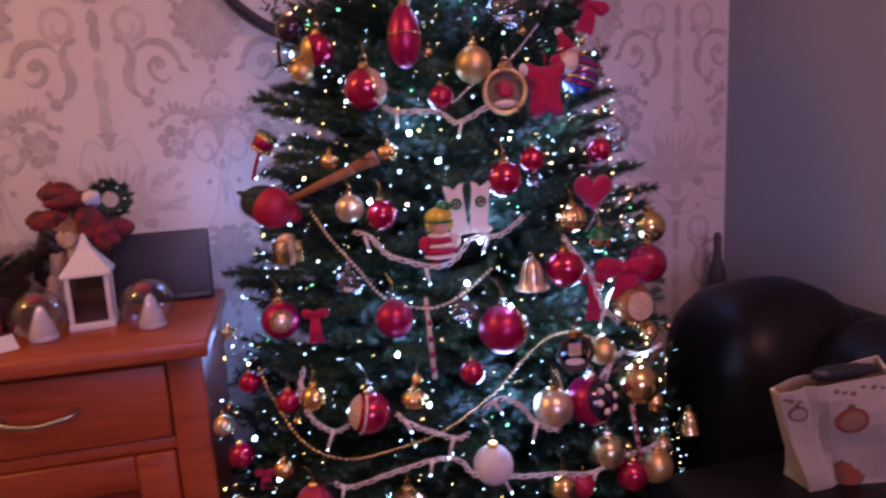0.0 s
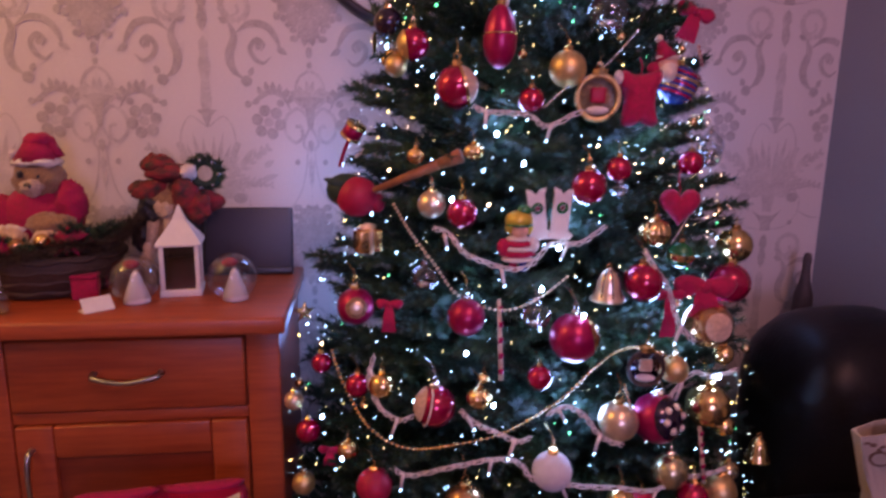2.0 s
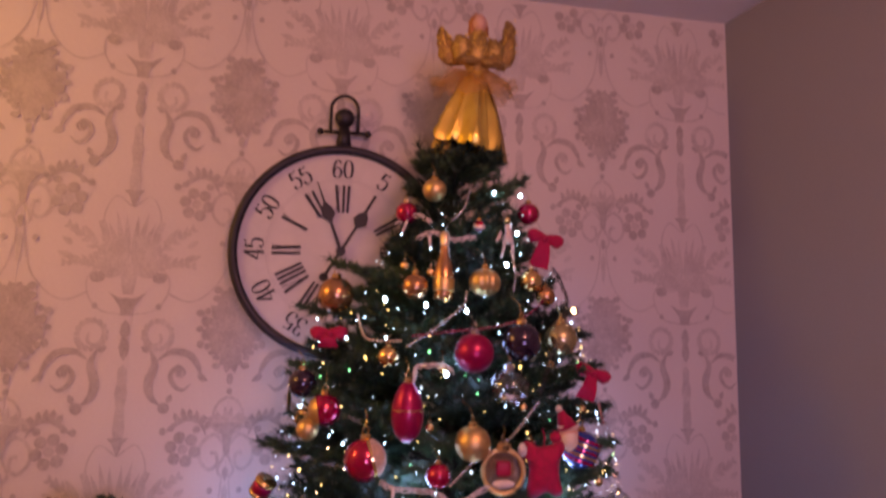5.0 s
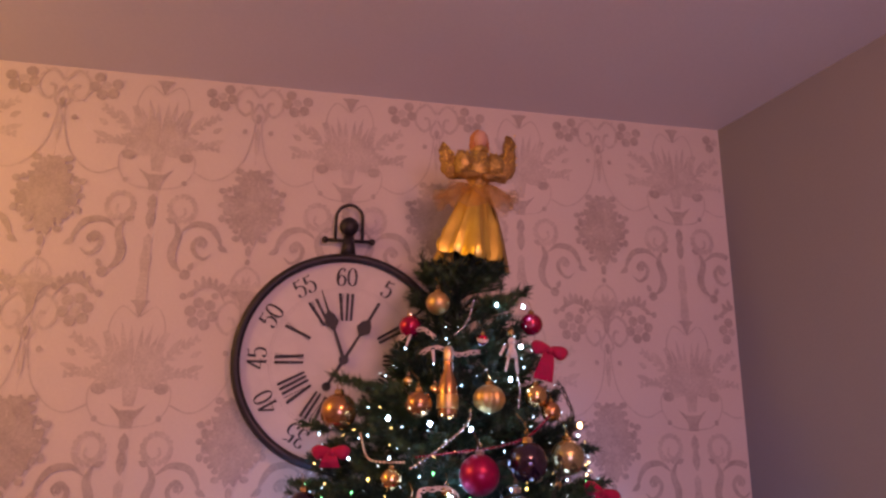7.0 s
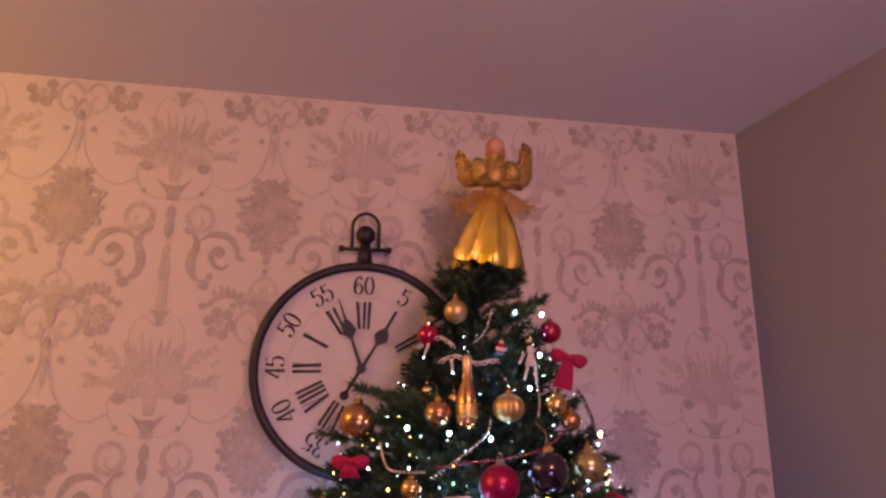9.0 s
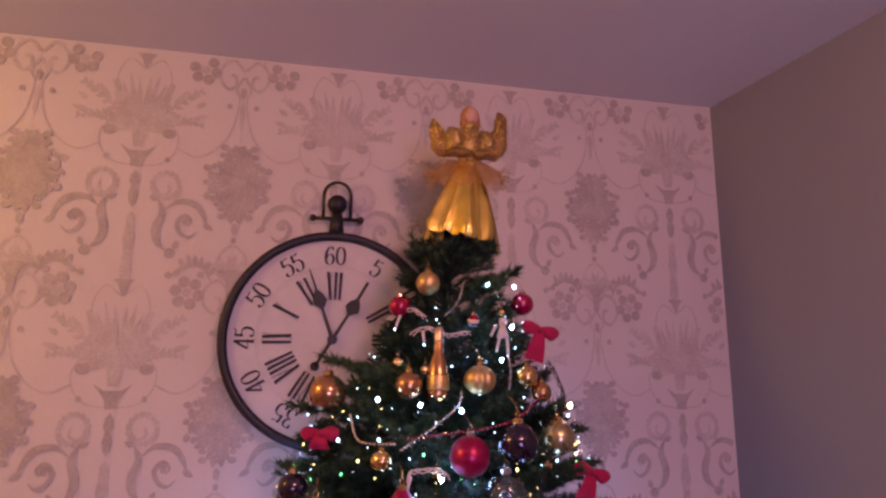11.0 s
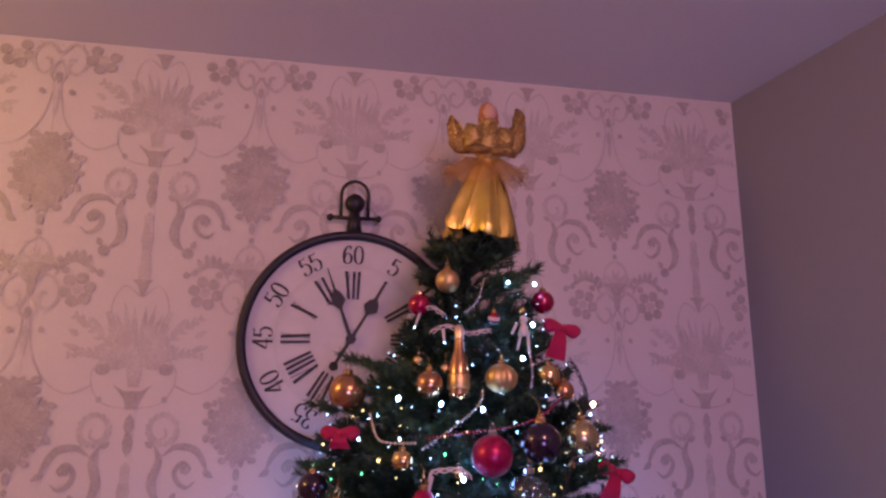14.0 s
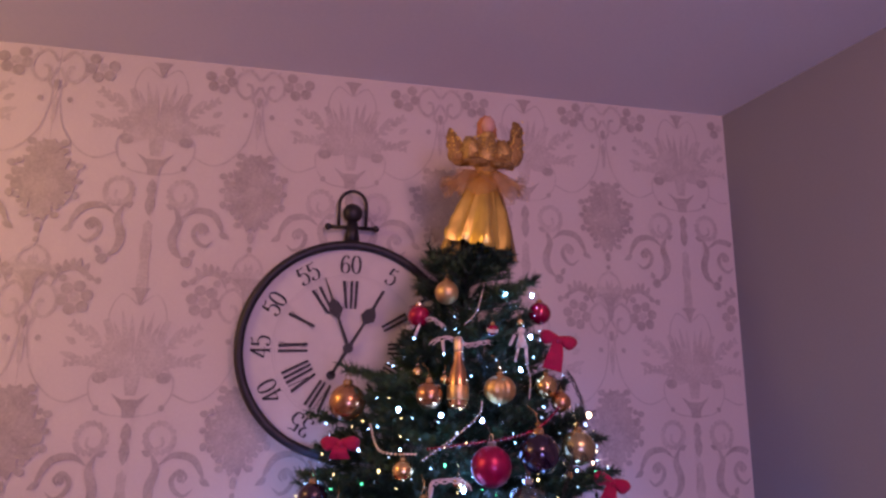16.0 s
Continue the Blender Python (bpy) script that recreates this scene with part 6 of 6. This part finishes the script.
for k in range(12):
    a = 2 * math.pi * k / 12
    c = Vector((0.030 * math.cos(a), 0, 0.030 * math.sin(a)))
    shared("sprig", fir_branch(c + Vector((-0.03 * math.sin(a), -0.006, 0.03 * math.cos(a))), c, rnd, k % 2 == 0, 0.3), wreath)
part("frame", tube(bmesh.new(), [Vector((0.030 * math.cos(a), 0, 0.030 * math.sin(a))) for a in np.linspace(0, 6.28, 20, endpoint=False)], 0.012, 8, closed=True), NEEDLE, wreath)
for k in range(7):
    a = 2 * math.pi * k / 7
    part("berry", ball(bmesh.new(), (0.034 * math.cos(a), -0.014, 0.034 * math.sin(a)), 0.005, u=8, v=6), SILVER, wreath)
part("stem", cone(bmesh.new(), (0, 0, -0.03), (-0.02, 0, -0.255), 0.006, 0.006, seg=8), BARK, wreath)
part("bow", puffy([(0.05 * math.cos(t) * (0.4 + 0.6 * abs(math.cos(t))), 0.03 * math.sin(t)) for t in np.linspace(0, 6.28, 20, endpoint=False)], 0.012), TARTAN, wreath, "red tartan bow").location = (0.0, -0.02, -0.065)

# ---- things on the floor, sofa and in the corner ----
gift = thing("gift_box", (-0.97, 1.38, 0), "cream wrapped gift box with wide red ribbons", "gift box", turn=6)
part("box", box(bmesh.new(), -0.15, 0.15, -0.10, 0.052, 0, 0.349, 0.012), PAPER, gift)
part("lid", box(bmesh.new(), -0.158, 0.158, -0.108, 0.06, 0.35, 0.41, 0.02), RED_MATTE, gift, "red felt lid")
for side_sign, cut in ((-1, ((0.020, -0.098), (0.150, -0.098), (0.138, -0.052), (0.075, -0.005), (0.022, 0.006))), (1, ((0.020, -0.098), (0.152, -0.098), (0.146, -0.004), (0.088, -0.040), (0.022, -0.016)))):
    bm = bmesh.new()
    low = [bm.verts.new((side_sign * x, y, 0.404)) for x, y in cut]
    high = [bm.verts.new((side_sign * x, y, 0.4125 + 0.03 * x)) for x, y in cut]
    bm.faces.new(high)
    for k in range(5):
        bm.faces.new((low[k], low[(k + 1) % 5], high[(k + 1) % 5], high[k]))
    bmesh.ops.recalc_face_normals(bm, faces=bm.faces)
    part("panel", bm, PAPER, gift, "cream panel", False)
    part("padding", puffy([(0.075 * math.cos(t), 0.016 * math.sin(t) + 0.006 * math.cos(2 * t)) for t in np.linspace(0, 6.28, 24, endpoint=False)], 0.014), RED_CLOTH, gift, "padded red felt edge").location = (side_sign * 0.078, 0.036, 0.412)
part("ribbon", box(bmesh.new(), -0.014, 0.014, -0.1095, 0.0615, 0.002, 0.4125, 0.002), RED_DEEP, gift, "dark red ribbon")

bag = thing("gift_bag", (0.418, 1.195, 0.384), "cream paper gift bag with printed baubles slumped on the sofa", "gift bag", turn=-4)
W, D, H = 0.088, 0.040, 0.262


def bag_point(u, d, s):
    """A point of the slumped bag: u -1..1 across, d -1..1 in depth, s 0..1 up."""
    crease = 0.012 * math.exp(-((u + 0.50 - 0.25 * (1 - s)) / 0.10) ** 2)
    sag = 0.010 * math.sin(5.0 * s + 2.0 * u) * s * (1 - s) * 4
    return Vector((-0.115 * s + u * (W + 0.027 * s) + 0.03 * s * max(0.0, d) * (1 - u), -0.100 * s + d * (D - 0.014 * s) - d * crease + sag, H * s + 0.006 * s * u + 0.006 * s * max(0.0, d) * (u + 1.2)))


bm = bmesh.new()
edge = [(u, -1) for u in np.linspace(-1, 1, 17)] + [(1, 0)] + [(u, 1) for u in np.linspace(1, -1, 17)] + [(-1, 0)]
rows = [[bm.verts.new(bag_point(u * (0.9 if d == 0 else 1), d, s)) for u, d in edge] for s in np.linspace(0, 1, 9)]
rows += [[bm.verts.new(bag_point(u * 0.97, d * 0.93, s)) for u, d in edge] for s in (1.0, 0.5, 0.03)]
for p, q in zip(rows, rows[1:]):
    for k in range(len(edge)):
        n = (k + 1) % len(edge)
        bm.faces.new((p[k], p[n], q[n], q[k]))
bm.faces.new(rows[0][::-1])
bm.faces.new(rows[-1])
part("bag", bm, PAPER, bag, "", False)


def bag_print(name, u, s, ru, rs, material, lift, seg=28):
    """A flat printed patch that follows the front of the bag."""
    bm = bmesh.new()
    ring = [(u + ru * math.cos(a), s + rs * math.sin(a)) for a in np.linspace(0, 2 * math.pi, seg, endpoint=False)]
    rim = [bm.verts.new(bag_point(x, -1, z) + Vector((0, -lift, 0))) for x, z in ring]
    half = [bm.verts.new(bag_point(u + (x - u) * 0.5, -1, s + (z - s) * 0.5) + Vector((0, -lift, 0))) for x, z in ring]
    mid = bm.verts.new(bag_point(u, -1, s) + Vector((0, -lift, 0)))
    for k in range(seg):
        n = (k + 1) % seg
        bm.faces.new((rim[k], rim[n], half[n], half[k]))
        bm.faces.new((half[k], half[n], mid))
    part(name, bm, material, bag, "", False)


for u, s, r, m, inside in ((-0.76, 0.80, 0.17, PRINT_BROWN, PAPER), (0.10, 0.68, 0.28, PRINT_RED, PRINT_BAUBLE), (0.90, 0.64, 0.09, PRINT_BROWN, PAPER), (0.02, 0.18, 0.34, PRINT_BROWN, PRINT_RED)):
    bag_print("printed_bauble", u, s, r, r * 0.42, m, 0.0012)
    bag_print("printed_bauble", u, s, r * 0.74, r * 0.31, inside, 0.0020)
    bag_print("printed_cap", u, s + r * 0.46, r * 0.22, 0.022, PRINT_BROWN, 0.0016, 12)
for k, u in enumerate((-0.92, -0.84, -0.70, -0.10, 0.02, 0.16, 0.34, 0.52, 0.68, 0.86)):
    bag_print("printed_twig", u, 0.945 - 0.018 * (k % 3), 0.05, 0.012 + 0.006 * (k % 2), PRINT_BROWN, 0.0012, 10)
part("tissue", puffy([(0.070 * math.cos(t) * (1 + 0.15 * math.cos(3 * t)), 0.013 * math.sin(t)) for t in np.linspace(0, 6.28, 20, endpoint=False)], 0.016), BLACK, bag, "dark wrapped thing inside").location = (-0.085, -0.095, 0.268)

stand = thing("candle_stand", (0.66, 1.905, 0), "slender dark bottle-shaped floor candlestick in the corner", "candlestick")
stand.scale = (0.85, 0.85, 0.965)
part("foot", lathe(bmesh.new(), [(0.07, 0.0), (0.072, 0.012), (0.03, 0.03), (0.014, 0.05)], seg=24), BRONZE, stand)
part("stem", cone(bmesh.new(), (0, 0, 0.05), (0, 0, 0.52), 0.013, 0.013, seg=14), BRONZE, stand)
part("body", lathe(bmesh.new(), [(0.014, 0.5), (0.030, 0.53), (0.033, 0.60), (0.030, 0.66), (0.017, 0.70), (0.013, 0.74), (0.015, 0.765), (0.010, 0.782), (0.002, 0.785)], seg=24), BRONZE, stand)
